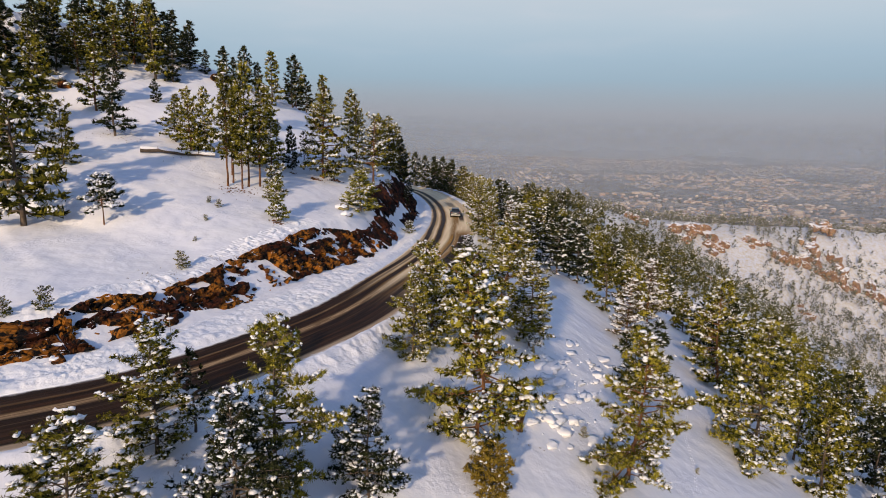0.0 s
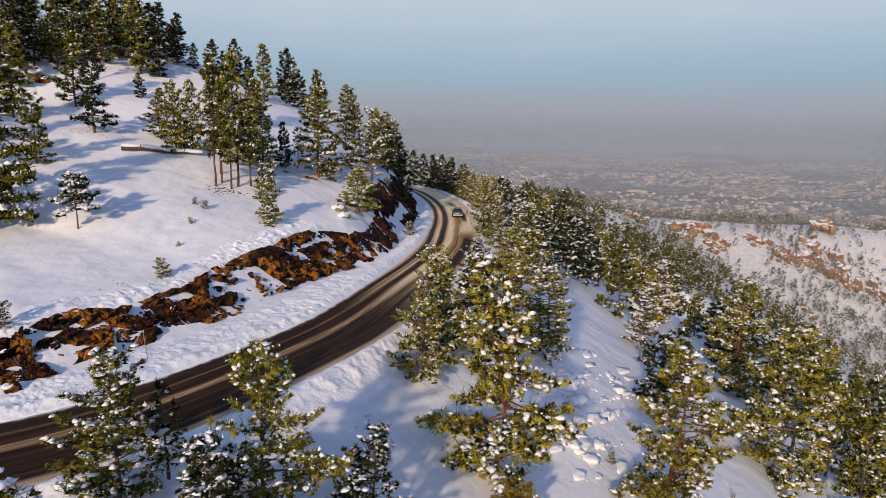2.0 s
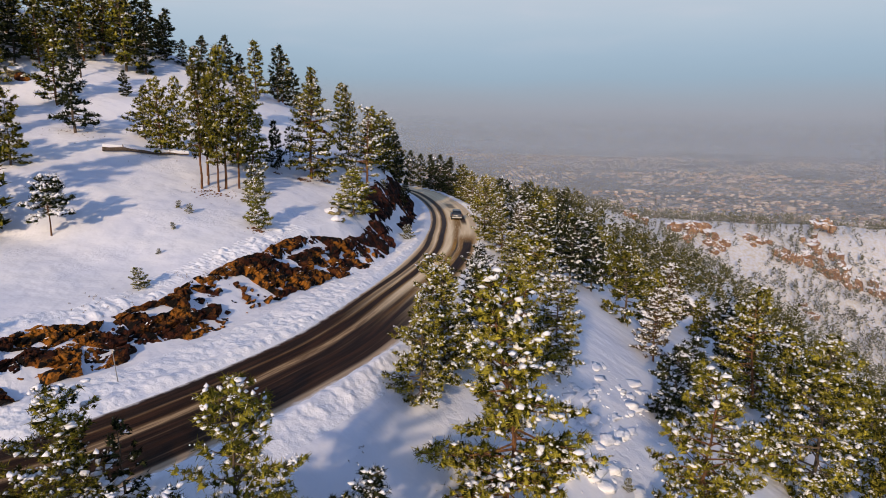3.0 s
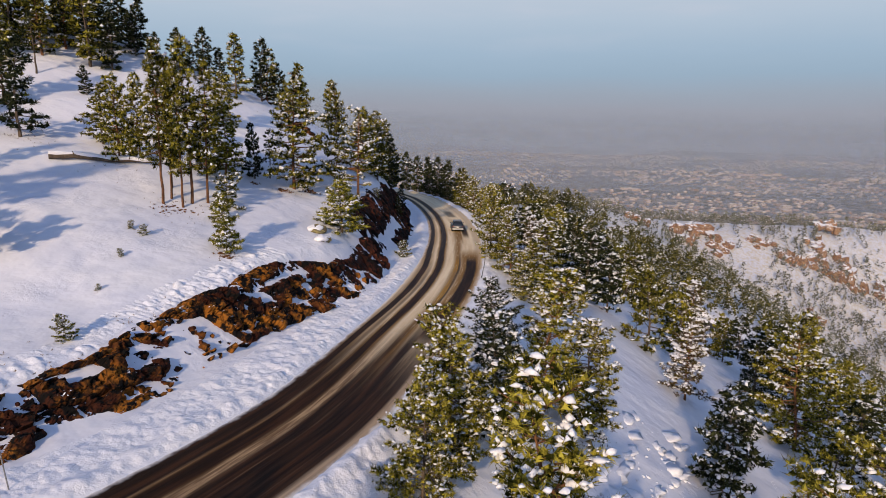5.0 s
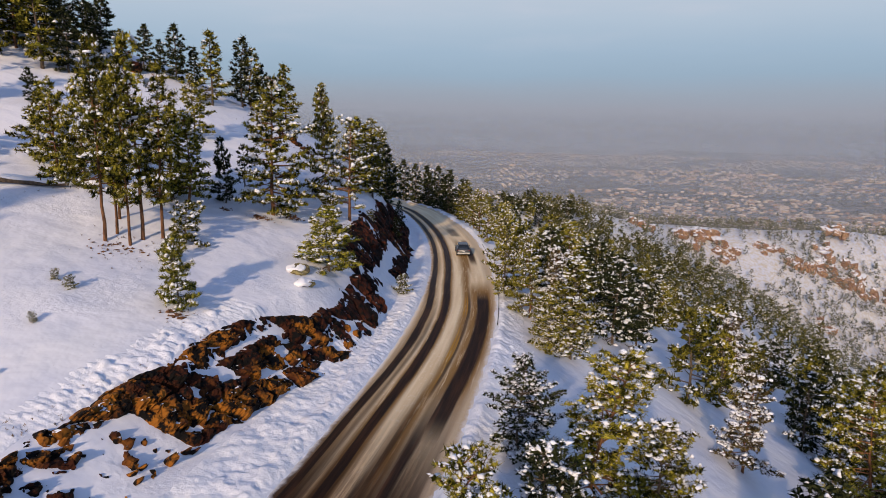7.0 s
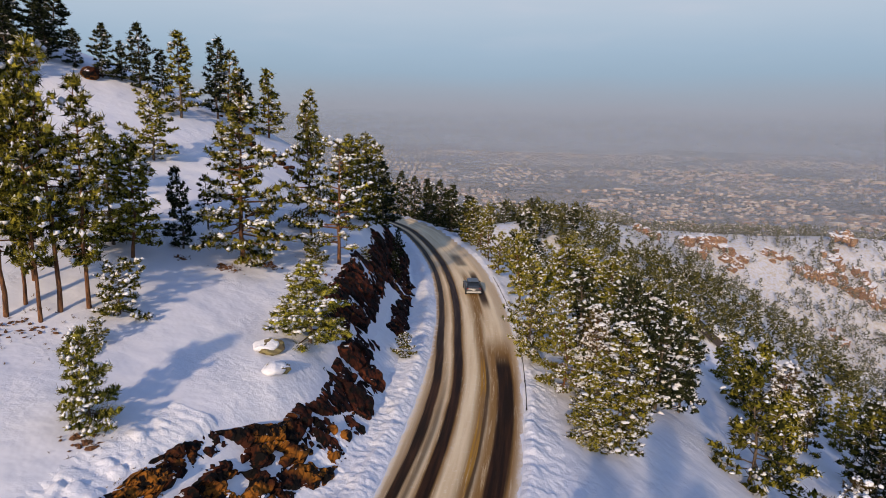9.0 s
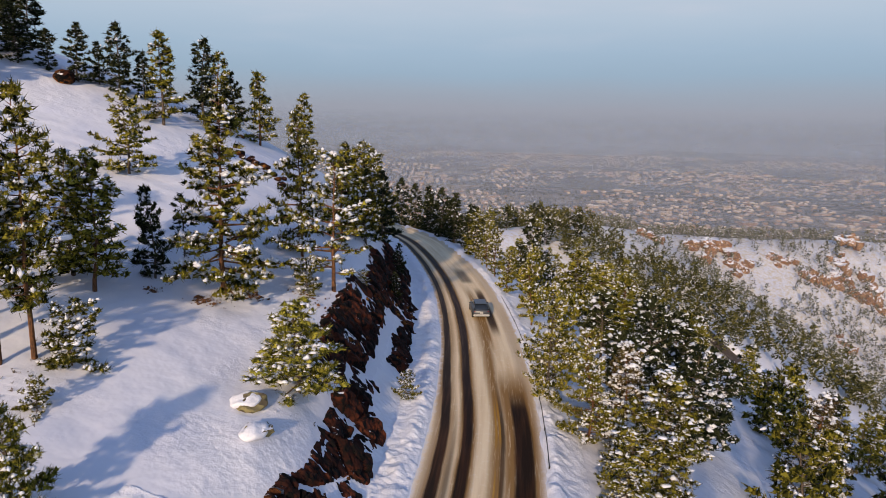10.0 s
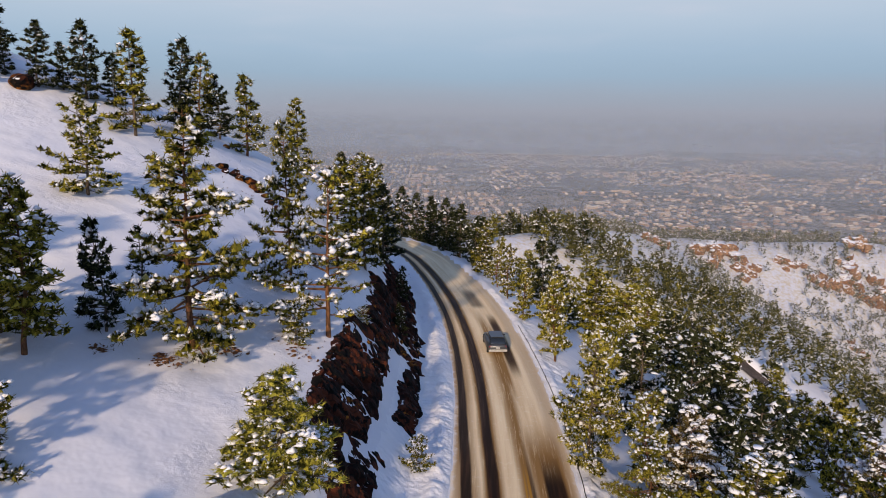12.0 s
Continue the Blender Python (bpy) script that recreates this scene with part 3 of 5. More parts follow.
def lumpy_snow(way_side, low, high, begin, width, clod, tall):
    """A strip of lumpy snow along the road, from a given distance off its edge; it thins out on both sides."""
    pick = (LINE[:, 1] >= low) & (LINE[:, 1] <= high) & (LINE[:, 0] > -42)
    c, w = LINE[pick], WAY[pick]
    t = np.arange(0, len(c) - 1, 0.26)
    k = t.astype(int)
    c, w = c[k] + (c[k + 1] - c[k]) * (t - k)[:, None], w[k] + (w[k + 1] - w[k]) * (t - k)[:, None]
    nrm = np.stack([-w[:, 1], w[:, 0]], 1) * way_side
    across = np.arange(0, width, 0.12)
    e = begin(c[:, 1])[:, None] + across[None]
    x, y = c[:, :1] + nrm[:, :1] * (HALF + e), c[:, 1:] + nrm[:, 1:] * (HALF + e)
    x, y = x + 0.05 * waves(x, y, 0.4, 81, 1), y + 0.05 * waves(x, y, 0.4, 83, 1)
    rise = np.clip(across / 0.4, 0, 1) * np.clip((width - across) / 1.2, 0, 1)
    lump, edge = cells(x, y, clod, 85)
    bits, edge2 = cells(x, y, 0.22, 87)
    strength = 0.55 + 0.45 * waves(x, y, 6.0, 89, 2)
    high_of = tall * np.clip(lump - 0.35, 0, 1) * np.clip(edge * 3, 0, 1) + 0.07 * bits * np.clip(edge2 * 3, 0, 1) + 0.04 * waves(x, y, 0.45, 91, 2)
    z = ground(x, y) + rise * (0.03 + strength * high_of) - 0.10 * (1 - np.clip(rise * 4, 0, 1))
    f = grid_faces(len(c), len(across))
    return mesh_of("ploughed_snow", np.stack([x, y, z], -1).reshape(-1, 3), f if way_side > 0 else f[:, ::-1], SNOW, True)


for way_side, low, high, inner, outer in ((1, 24, 132, -0.05, 4.6), (-1, 30, 132, 0.45, 3.4)):
    tagged(new("ploughed_snow", lumpy_snow(way_side, low, high, lambda v, inner=inner: np.full(len(v), inner), outer - inner, 0.34, 0.16)), "lumpy ploughed snow heaped along the edge of the road", "snow", kind="structure")


def lip(v):
    """Where the snow begins above the bare rock, off the road's edge."""
    foot, run = np.interp(v, ALONG, FOOT), np.interp(v, ALONG, BANK_E)
    return foot + (run - foot) * (np.interp(v, LIP_AT, LIP) + 0.02)


tagged(new("snow_lip", lumpy_snow(1, 29, 69, lip, 2.9, 0.75, 0.5)), "thick lumpy lip of snow above the rock cut", "snow", kind="structure")

bank = tagged(new("rock_bank"), "rough red-brown rock cut along the road, half buried in snow", "rock bank", kind="structure")
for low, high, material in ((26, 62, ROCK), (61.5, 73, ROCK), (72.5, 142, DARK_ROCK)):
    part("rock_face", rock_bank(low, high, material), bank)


# ---- stones ----
def stone_mesh(name, material, seed, flat=0.7, cut=7, level=ICO3):
    """A boulder: a ball cut flat by random planes, then roughened."""
    rng = np.random.default_rng(seed)
    v = level[0].copy()
    for _ in range(cut):
        n = rng.normal(size=3)
        n /= np.linalg.norm(n)
        over = v @ n - rng.uniform(0.5, 0.85)
        v -= np.clip(over, 0, None)[:, None] * n
    v *= 1 + 0.05 * rng.normal(size=(len(v), 1))
    v *= (1.0, 0.8 + 0.3 * rng.random(), flat)
    return mesh_of(name, v, level[1], material)


def snow_cap_mesh(seed, thick=0.3, level=ICO3):
    rng = np.random.default_rng(seed)
    v = level[0] * (0.92, 0.88, thick)
    v[:, 2] += 0.12 * np.sin(v[:, 0] * 3 + seed) * np.cos(v[:, 1] * 4)
    v += 0.02 * rng.normal(size=v.shape)
    return mesh_of("snow_cap", v, level[1], SNOW, True)


STONES = [stone_mesh("stone", ROCK, k, 0.65 + 0.1 * (k % 3), level=ICO2) for k in range(6)]
rng = np.random.default_rng(4)
made = 0
while made < 150:
    y = rng.uniform(28, 118)
    n = int(np.abs(LINE[:, 1] - y).argmin())
    foot, run = np.interp(y, ALONG, FOOT), np.interp(y, ALONG, BANK_E)
    u = rng.uniform(-0.05, 0.95)
    if bare_at(np.array([y]), np.array([u]))[0] < 0.5 or any(a - 1 < y < b + 1 and lo - 0.05 < u < hi + 0.05 for a, b, lo, hi in SHELF):
        continue
    e = HALF + foot + u * (run - foot)
    x, yy = LINE[n, 0] - WAY[n, 1] * e, LINE[n, 1] + WAY[n, 0] * e
    s = rng.uniform(0.12, 0.42) * (1.3 if u < 0.2 else 1)
    ob = part("stone", STONES[made % 6], bank)
    ob.matrix_basis = pose(x, yy, ground_at(x, yy) + 0.05, *rng.uniform(0, 360, 3)) @ Matrix.Scale(s, 4)
    made += 1


def boulder(x, y, size, label, seed, sink=0.25, material=None, cap=0.35, cover=0.62):
    z = ground_at(x, y)
    thing = tagged(new("boulder"), label, "boulder", "boulders on the snow slope")
    thing.matrix_basis = pose(x, y, z, 0, 0, 40 * seed)
    a = part("stone", stone_mesh("stone", material or BOULDER, 60 + seed), thing)
    a.matrix_basis = pose(0, 0, size * (0.5 - sink)) @ Matrix.Scale(size, 4)
    b = part("snow_cap", snow_cap_mesh(seed), thing, "cushion of snow")
    b.matrix_basis = pose(-0.25 * size, 0.2 * size, size * (0.5 - sink) + size * cap * 0.55) @ Matrix.Diagonal((size * 1.15 * cover, size * cover, size * 1.25 * cover, 1))


# ---- trees ----
def tube(points, radii, sides):
    """A bent, tapered tube as vertices and faces."""
    points, radii = np.asarray(points, float), np.asarray(radii, float)
    ang = np.arange(sides) * 2 * np.pi / sides
    way = np.gradient(points, axis=0)
    way /= np.linalg.norm(way, axis=1)[:, None] + 1e-9
    ref = np.where(np.abs(way[:, 2:3]) > 0.8, (1.0, 0, 0), (0, 0, 1.0))
    a = np.cross(way, ref)
    a /= np.linalg.norm(a, axis=1)[:, None] + 1e-9
    b = np.cross(way, a)
    v = points[:, None] + radii[:, None, None] * (np.cos(ang)[None, :, None] * a[:, None] + np.sin(ang)[None, :, None] * b[:, None])
    n = len(points)
    i = np.arange((n - 1) * sides)
    r, c = i // sides, i % sides
    f = np.stack([r * sides + c, r * sides + (c + 1) % sides, (r + 1) * sides + (c + 1) % sides, (r + 1) * sides + c], 1)
    return v.reshape(-1, 3), f


def stack(pieces):
    vs, fs, at = [], [], 0
    for v, f in pieces:
        vs.append(v)
        fs.append(f + at)
        at += len(v)
    return np.vstack(vs), np.vstack(fs)


def tufts(rng, centres, outs, blades, length, width):
    """Needle tufts: thin blades that spread from each centre, mostly outwards and up."""
    n = len(centres)
    c = np.repeat(centres, blades, 0)
    o = np.repeat(outs, blades, 0)
    d = rng.normal(size=(n * blades, 3)) * (0.75, 0.75, 0.6) + o * 0.65 + (0, 0, 0.3)
    d /= np.linalg.norm(d, axis=1)[:, None]
    w = np.cross(d, rng.normal(size=d.shape))
    w /= np.linalg.norm(w, axis=1)[:, None] + 1e-9
    size = length * rng.uniform(0.6, 1.25, (n * blades, 1))
    base = c + rng.normal(size=d.shape) * size * 0.22
    half = width * rng.uniform(0.7, 1.3, (n * blades, 1))
    v = np.stack([base - w * half, base + w * half, base + d * size], 1).reshape(-1, 3)
    return v, np.arange(len(v)).reshape(-1, 3)


def lumps(rng, centres, sizes, form, flat=0.6):
    v0, f0 = form
    k = len(v0)
    spin = rng.uniform(0, 6.28, len(centres))
    v = v0[None] * np.clip(1 + 0.30 * rng.normal(size=(len(centres), k, 1)), 0.45, 1.6) * rng.uniform(0.6, 1.3, (len(centres), 1, 3))
    x = v[..., 0] * np.cos(spin)[:, None] - v[..., 1] * np.sin(spin)[:, None] * 0.75
    y = v[..., 0] * np.sin(spin)[:, None] + v[..., 1] * np.cos(spin)[:, None] * 0.75
    v = np.stack([x, y, v[..., 2] * flat], -1) * sizes[:, None, None] + centres[:, None]
    f = f0[None] + (np.arange(len(centres)) * k)[:, None, None]
    return v.reshape(-1, 3), f.reshape(-1, 3)


def pine_meshes(seed, needle, bark, bare=0.10, spread=2.5, limbs=52, tuft=0.45, gap=0.43, blades=7, snow=0.45, load=1.0, flat_top=False, fat=1.0, ragged=0.3, droop=0.32, blade=0.14, twigs=0.6):
    """Meshes of one pine, 10 m tall: trunk, limbs with side twigs, a brush of needles at each twig's end, and the snow that lies on them."""
    rng = np.random.default_rng(seed)
    bend = rng.normal(size=2) * 0.18
    hs = np.linspace(0, 10, 12)
    axis = np.stack([bend[0] * np.sin(hs * 0.45) + 0.04 * rng.normal(size=12), bend[1] * np.sin(hs * 0.4 + 1) - bend[1] * 0.84 + 0.04 * rng.normal(size=12), hs], 1)
    axis[0, 2] = -0.5
    axis[:1, :2] = 0
    trunk = tube(axis, np.interp(hs, [0, 1, 10], [0.19, 0.145, 0.015]) * fat, 8)
    woods, centres, outs, caps, sizes = [], [], [], [], []
    lobes = rng.uniform(0, 6.28, 3)
    up = np.array([0, 0, 1.0])

    def brush(at, out, laden):
        centres.append(at)
        outs.append(out)
        if rng.random() < laden:
            for _ in range(1 + rng.integers(0, 3)):
                caps.append(at + rng.normal(size=3) * (0.5, 0.5, 0.14) * tuft + up * tuft * 0.40)
                sizes.append(tuft * (0.14 + 0.50 * rng.random() ** 2.3) * load)

    for k in range(limbs):
        q = (k + rng.random()) / limbs
        h = 10 * (bare + (0.985 - bare) * q)
        if flat_top:
            shape = 0.55 + 0.45 * math.sin(math.pi * min(1.0, q * 0.8 + 0.25))
        else:
            shape = min(1.0, 0.6 + 2.2 * q) * (1 - q) ** 0.61 * 1.19 + 0.05
        az = 2.4 * k + rng.normal() * 0.5
        lobe = 1 + ragged * 0.8 * math.sin(2 * az + lobes[0] + h * 0.9) + ragged * 0.5 * math.sin(az + lobes[1] - h * 0.5)
        length = spread * shape * lobe * rng.uniform(0.6, 1.15) * (0.35 if rng.random() < 0.1 else 1)
        start = np.array([np.interp(h, hs, axis[:, 0]), np.interp(h, hs, axis[:, 1]), h])
        out = np.array([math.cos(az), math.sin(az), 0])
        sidew = np.array([-out[1], out[0], 0])
        rise = -droop + 0.75 * q + rng.normal() * 0.13
        laden = 0.60 * snow * rng.choice((0.15, 0.7, 1.2, 1.95))

        def on(t):
            return start + out * length * t + up * length * (rise * t + 0.22 * t * t)

        woods.append(tube(np.stack([on(0), on(0.5), on(1)]), np.linspace(0.05, 0.01, 3) * (0.6 + 0.3 * length) * fat, 3))
        n = max(1, int(length / gap + rng.random()))
        for j in range(n):
            t = 1.0 - (j + 0.4 * rng.random()) / n * (0.72 if length > 0.9 else 0.95)
            at = on(t)
            if j == 0 or rng.random() < 0.35:
                brush(at + rng.normal(size=3) * 0.06, out * 0.8, laden)
            for way in (-1, 1):
                if rng.random() < 0.18:
                    continue
                reach = (gap * 0.45 + length * 0.34 * (1.05 - t)) * rng.uniform(0.5, 1.25)
                dire = sidew * way + out * rng.uniform(0.3, 0.8) + up * rng.normal() * 0.22
                dire /= np.linalg.norm(dire)
                end = at + dire * reach
                if reach > gap * 0.5 and rng.random() < twigs:
                    woods.append(tube(np.stack([at, end]), np.array([0.02, 0.009]) * fat, 3))
                brush(end, dire * 0.8, laden)
                if reach > gap * 1.3:
                    brush(at + dire * reach * 0.5 + rng.normal(size=3) * 0.08, dire * 0.5, laden)
    for _ in range(7):
        brush(np.array([rng.normal() * 0.09 + axis[-1, 0], rng.normal() * 0.09 + axis[-1, 1], rng.uniform(9.2, 9.9)]), up * 0.8, snow * 0.5)
    centres, outs = np.vstack(centres), np.vstack(outs)
    leaf = stack([tufts(rng, centres, outs, blades, tuft, tuft * blade), lumps(rng, centres, np.full(len(centres), tuft * (0.58 if twigs > 0.7 else 0.66)), TETRA, 0.8)])
    caps, sizes = np.vstack(caps), np.array(sizes)
    big = sizes > np.quantile(sizes, 0.9)
    ice = stack([lumps(rng, caps[~big], sizes[~big] * (1.0 if twigs > 0.7 else 1.25), OCTA if twigs > 0.5 else TETRA, 0.7), lumps(rng, caps[big], sizes[big] * 1.05, ICO1 if twigs > 0.7 else OCTA, 0.42)])
    return (mesh_of("trunk", *trunk, bark, True), mesh_of("branchwork", *stack(woods), bark), mesh_of("crown", *leaf, needle), mesh_of("snow_load", *ice, SNOW, True))


def pine(name, meshes, label, category, group):
    thing = tagged(new(name), label, category, group)
    for key, me in zip(("trunk", "branchwork", "crown", "snow_load"), meshes):
        ob = part(key, me, thing)
        if key != "trunk":
            tagged(ob, kind="stuff")
    return thing


def planted(thing, x, y, h, turn, wide=1.0, first=False, lean=(0, 0)):
    s = h / 10
    m = pose(x, y, ground_at(x, y) - 0.05, lean[0], lean[1], turn) @ Matrix.Diagonal((s * wide, s * wide, s, 1))
    if first:
        thing.matrix_basis = m
        return thing
    return copy_thing_at(thing, m)


def copy_thing_at(thing, m):
    old = thing.matrix_basis.copy()
    thing.matrix_basis = Matrix.Identity(4)
    made = copy_thing(thing, m)
    thing.matrix_basis = old
    return made


class Stock:
    """A few trees of one kind, grown once and then copied where they stand."""

    def __init__(self, name, label, category, group, sets):
        self.things = [None] * len(sets)
        self.args, self.sets, self.n = (label, category, group), sets, 0
        self.name = name

    def plant(self, x, y, h, wide=1.0, which=None, turn=None):
        k = self.n % len(self.sets) if which is None else which
        self.n += 1
        turn = (self.n * 137.5 + x * 11) % 360 if turn is None else turn
        if self.things[k] is None:
            self.things[k] = pine(self.name, self.sets[k], *self.args)
            return planted(self.things[k], x, y, h, turn, wide, True)
        return planted(self.things[k], x, y, h, turn, wide)


def kinds(*rows):
    return [pine_meshes(seed, needle, bark, **more) for seed, needle, bark, more in rows]


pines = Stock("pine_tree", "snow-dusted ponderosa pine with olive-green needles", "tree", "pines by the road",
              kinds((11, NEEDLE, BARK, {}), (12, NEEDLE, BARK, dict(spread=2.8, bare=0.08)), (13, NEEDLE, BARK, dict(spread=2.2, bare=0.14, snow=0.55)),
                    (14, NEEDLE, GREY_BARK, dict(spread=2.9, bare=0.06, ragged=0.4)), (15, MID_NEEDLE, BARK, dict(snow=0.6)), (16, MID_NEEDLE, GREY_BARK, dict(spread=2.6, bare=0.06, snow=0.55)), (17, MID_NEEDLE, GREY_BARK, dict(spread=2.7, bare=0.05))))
# pines grown with the shade-dark needles
shades = Stock("pine_tree", "snow-flecked pine in shade-darkened bluish green", "tree", "pines by the road",
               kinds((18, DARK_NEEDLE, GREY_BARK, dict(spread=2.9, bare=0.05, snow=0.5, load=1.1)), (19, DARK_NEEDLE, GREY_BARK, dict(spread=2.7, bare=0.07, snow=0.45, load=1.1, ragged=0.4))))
fine = dict(tuft=0.28, gap=0.28, blades=13, blade=0.072, spread=2.7, limbs=86, fat=0.8, twigs=0.8)
tinged = Stock("pine_tree", "snow-flecked pine with rust-tinged needles", "tree", "pines below the road",
               kinds((28, TINGED_NEEDLE, BARK, dict(fine, bare=0.08, snow=0.85, load=1.7, ragged=0.4))))
nears = Stock("pine_tree", "snow-laden pine with dark needles below the road", "tree", "pines below the road",
              kinds((25, MID_NEEDLE, GREY_BARK, dict(bare=0.08, snow=0.72, load=1.4, **fine)), (27, DARK_NEEDLE, GREY_BARK, dict(bare=0.1, snow=0.65, load=1.4, ragged=0.4, **fine))))
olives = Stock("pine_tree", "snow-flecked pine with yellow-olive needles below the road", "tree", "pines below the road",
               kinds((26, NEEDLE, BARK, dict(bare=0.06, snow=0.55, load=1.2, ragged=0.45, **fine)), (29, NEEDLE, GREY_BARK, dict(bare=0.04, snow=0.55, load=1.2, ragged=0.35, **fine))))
far_fir = dict(tuft=0.52, gap=0.46, blades=7, blade=0.10, limbs=62, twigs=0.05)
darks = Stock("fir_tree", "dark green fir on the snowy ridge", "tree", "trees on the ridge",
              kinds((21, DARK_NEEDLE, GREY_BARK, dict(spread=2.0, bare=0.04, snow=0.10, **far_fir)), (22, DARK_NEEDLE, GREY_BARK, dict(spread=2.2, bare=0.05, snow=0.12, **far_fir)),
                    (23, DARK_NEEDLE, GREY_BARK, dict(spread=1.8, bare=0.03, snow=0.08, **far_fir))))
tall = dict(tuft=0.32, gap=0.31, fat=0.75, limbs=64, blades=12, blade=0.08, twigs=0.8)
bares = Stock("tall_pine", "tall pine with a bare orange-brown lower trunk", "tree", "tall pines on the slope",
              kinds((31, MID_NEEDLE, BARK, dict(bare=0.24, spread=1.6, snow=0.34, load=1.15, ragged=0.5, **tall)), (32, NEEDLE, BARK, dict(bare=0.30, spread=1.5, snow=0.32, load=1.15, ragged=0.55, **tall)), (35, MID_NEEDLE, BARK, dict(bare=0.21, spread=1.55, snow=0.42, load=1.3, ragged=0.5, **tall))))
raggeds = Stock("ragged_pine", "big ragged pine with long drooping lower limbs", "tree", "big pines on the slope",
                kinds((33, MID_NEEDLE, BARK, dict(bare=0.07, spread=2.6, limbs=84, tuft=0.29, gap=0.28, blades=11, blade=0.07, snow=0.42, load=1.4, fat=0.9, ragged=0.5, droop=0.42))))
highs = Stock("high_crowned_pine", "pine with a long bare trunk and snow-laden crown above the rock", "tree", "high-crowned pines",
              kinds((34, NEEDLE, BARK, dict(bare=0.13, spread=2.5, limbs=40, tuft=0.29, gap=0.35, blades=14, blade=0.075, snow=0.85, load=1.5, ragged=0.55, droop=0.2))))
saplings = Stock("young_pine", "bushy young pine laden with snow", "tree", "young pines on the bank",
                 kinds((41, YOUNG_NEEDLE, GREY_BARK, dict(bare=0.02, spread=3.3, limbs=70, tuft=0.55, gap=0.52, blades=17, blade=0.07, snow=0.6, load=1.3)), (42, YOUNG_NEEDLE, GREY_BARK, dict(bare=0.02, spread=3.4, limbs=74, tuft=0.50, gap=0.50, blades=17, blade=0.07, snow=0.45, load=1.2))))
thins = Stock("thin_tree", "thin sparse tree with a bare dark stem", "tree", "thin trees",
              kinds((51, DARK_NEEDLE, GREY_BARK, dict(bare=0.34, spread=1.4, limbs=24, tuft=0.4, gap=0.5, snow=0.2))))
lone = Stock("lone_pine", "small lone pine with a flat snow-laden crown", "tree", "lone pine",
             kinds((61, DARK_NEEDLE, BARK, dict(bare=0.42, spread=3.6, limbs=34, tuft=0.7, gap=0.7, blades=16, blade=0.07, snow=1.5, load=1.3, flat_top=True))))
rusty = Stock("yellowed_bush", "yellow-brown conifer bush in the snow", "bush", "yellowed bushes",
              kinds((71, RUST_NEEDLE, GREY_BARK, dict(bare=0.02, spread=4.6, limbs=60, tuft=0.8, gap=1.0, blades=12, snow=0.15, flat_top=True))))
bushes = Stock("snowy_bush", "low green bush laden with snow", "bush", "low bushes",
               kinds((81, MID_NEEDLE, GREY_BARK, dict(bare=0.02, spread=4.6, limbs=46, tuft=0.75, gap=0.95, blades=13, blade=0.10, snow=1.2, load=1.2, flat_top=True))))
low_args = dict(limbs=36, tuft=0.62, gap=0.62, blades=7, blade=0.11, twigs=0.05)
high_args = dict(low_args, limbs=54, tuft=0.50, gap=0.48, blade=0.10)
ridge = Stock("pine_tree", "snow-dusted pine high on the ridge", "tree", "trees on the ridge",
              kinds((96, MID_NEEDLE, BARK, dict(spread=2.1, bare=0.08, snow=0.3, **high_args)), (97, MID_NEEDLE, GREY_BARK, dict(spread=1.9, bare=0.08, snow=0.35, **high_args)), (98, DARK_NEEDLE, GREY_BARK, dict(spread=1.8, bare=0.08, snow=0.3, **high_args))))
woods = Stock("pine_tree", "snow-dusted pine among the woods below the road", "tree", "pines below the road",
              kinds((91, NEEDLE, GREY_BARK, dict(spread=2.6, bare=0.05, snow=0.45, **low_args)), (92, MID_NEEDLE, GREY_BARK, dict(spread=2.9, bare=0.06, snow=0.4, **low_args)),
                    (93, DARK_NEEDLE, GREY_BARK, dict(spread=2.9, bare=0.04, snow=0.5, **low_args)), (95, MID_NEEDLE, GREY_BARK, dict(spread=2.7, bare=0.05, snow=0.35, **low_args)), (94, NEEDLE, GREY_BARK, dict(spread=2.4, bare=0.08, snow=0.5, **low_args))))
KINDS = {"pine": pines, "dark": darks, "bare": bares, "sapling": saplings, "thin": thins, "lone": lone, "orange": rusty, "bush": bushes, "snowy": pines, "ragged": raggeds, "high": highs, "wood": woods, "ridge": ridge, "shade": shades, "near": nears, "olive": olives, "tinged": tinged}

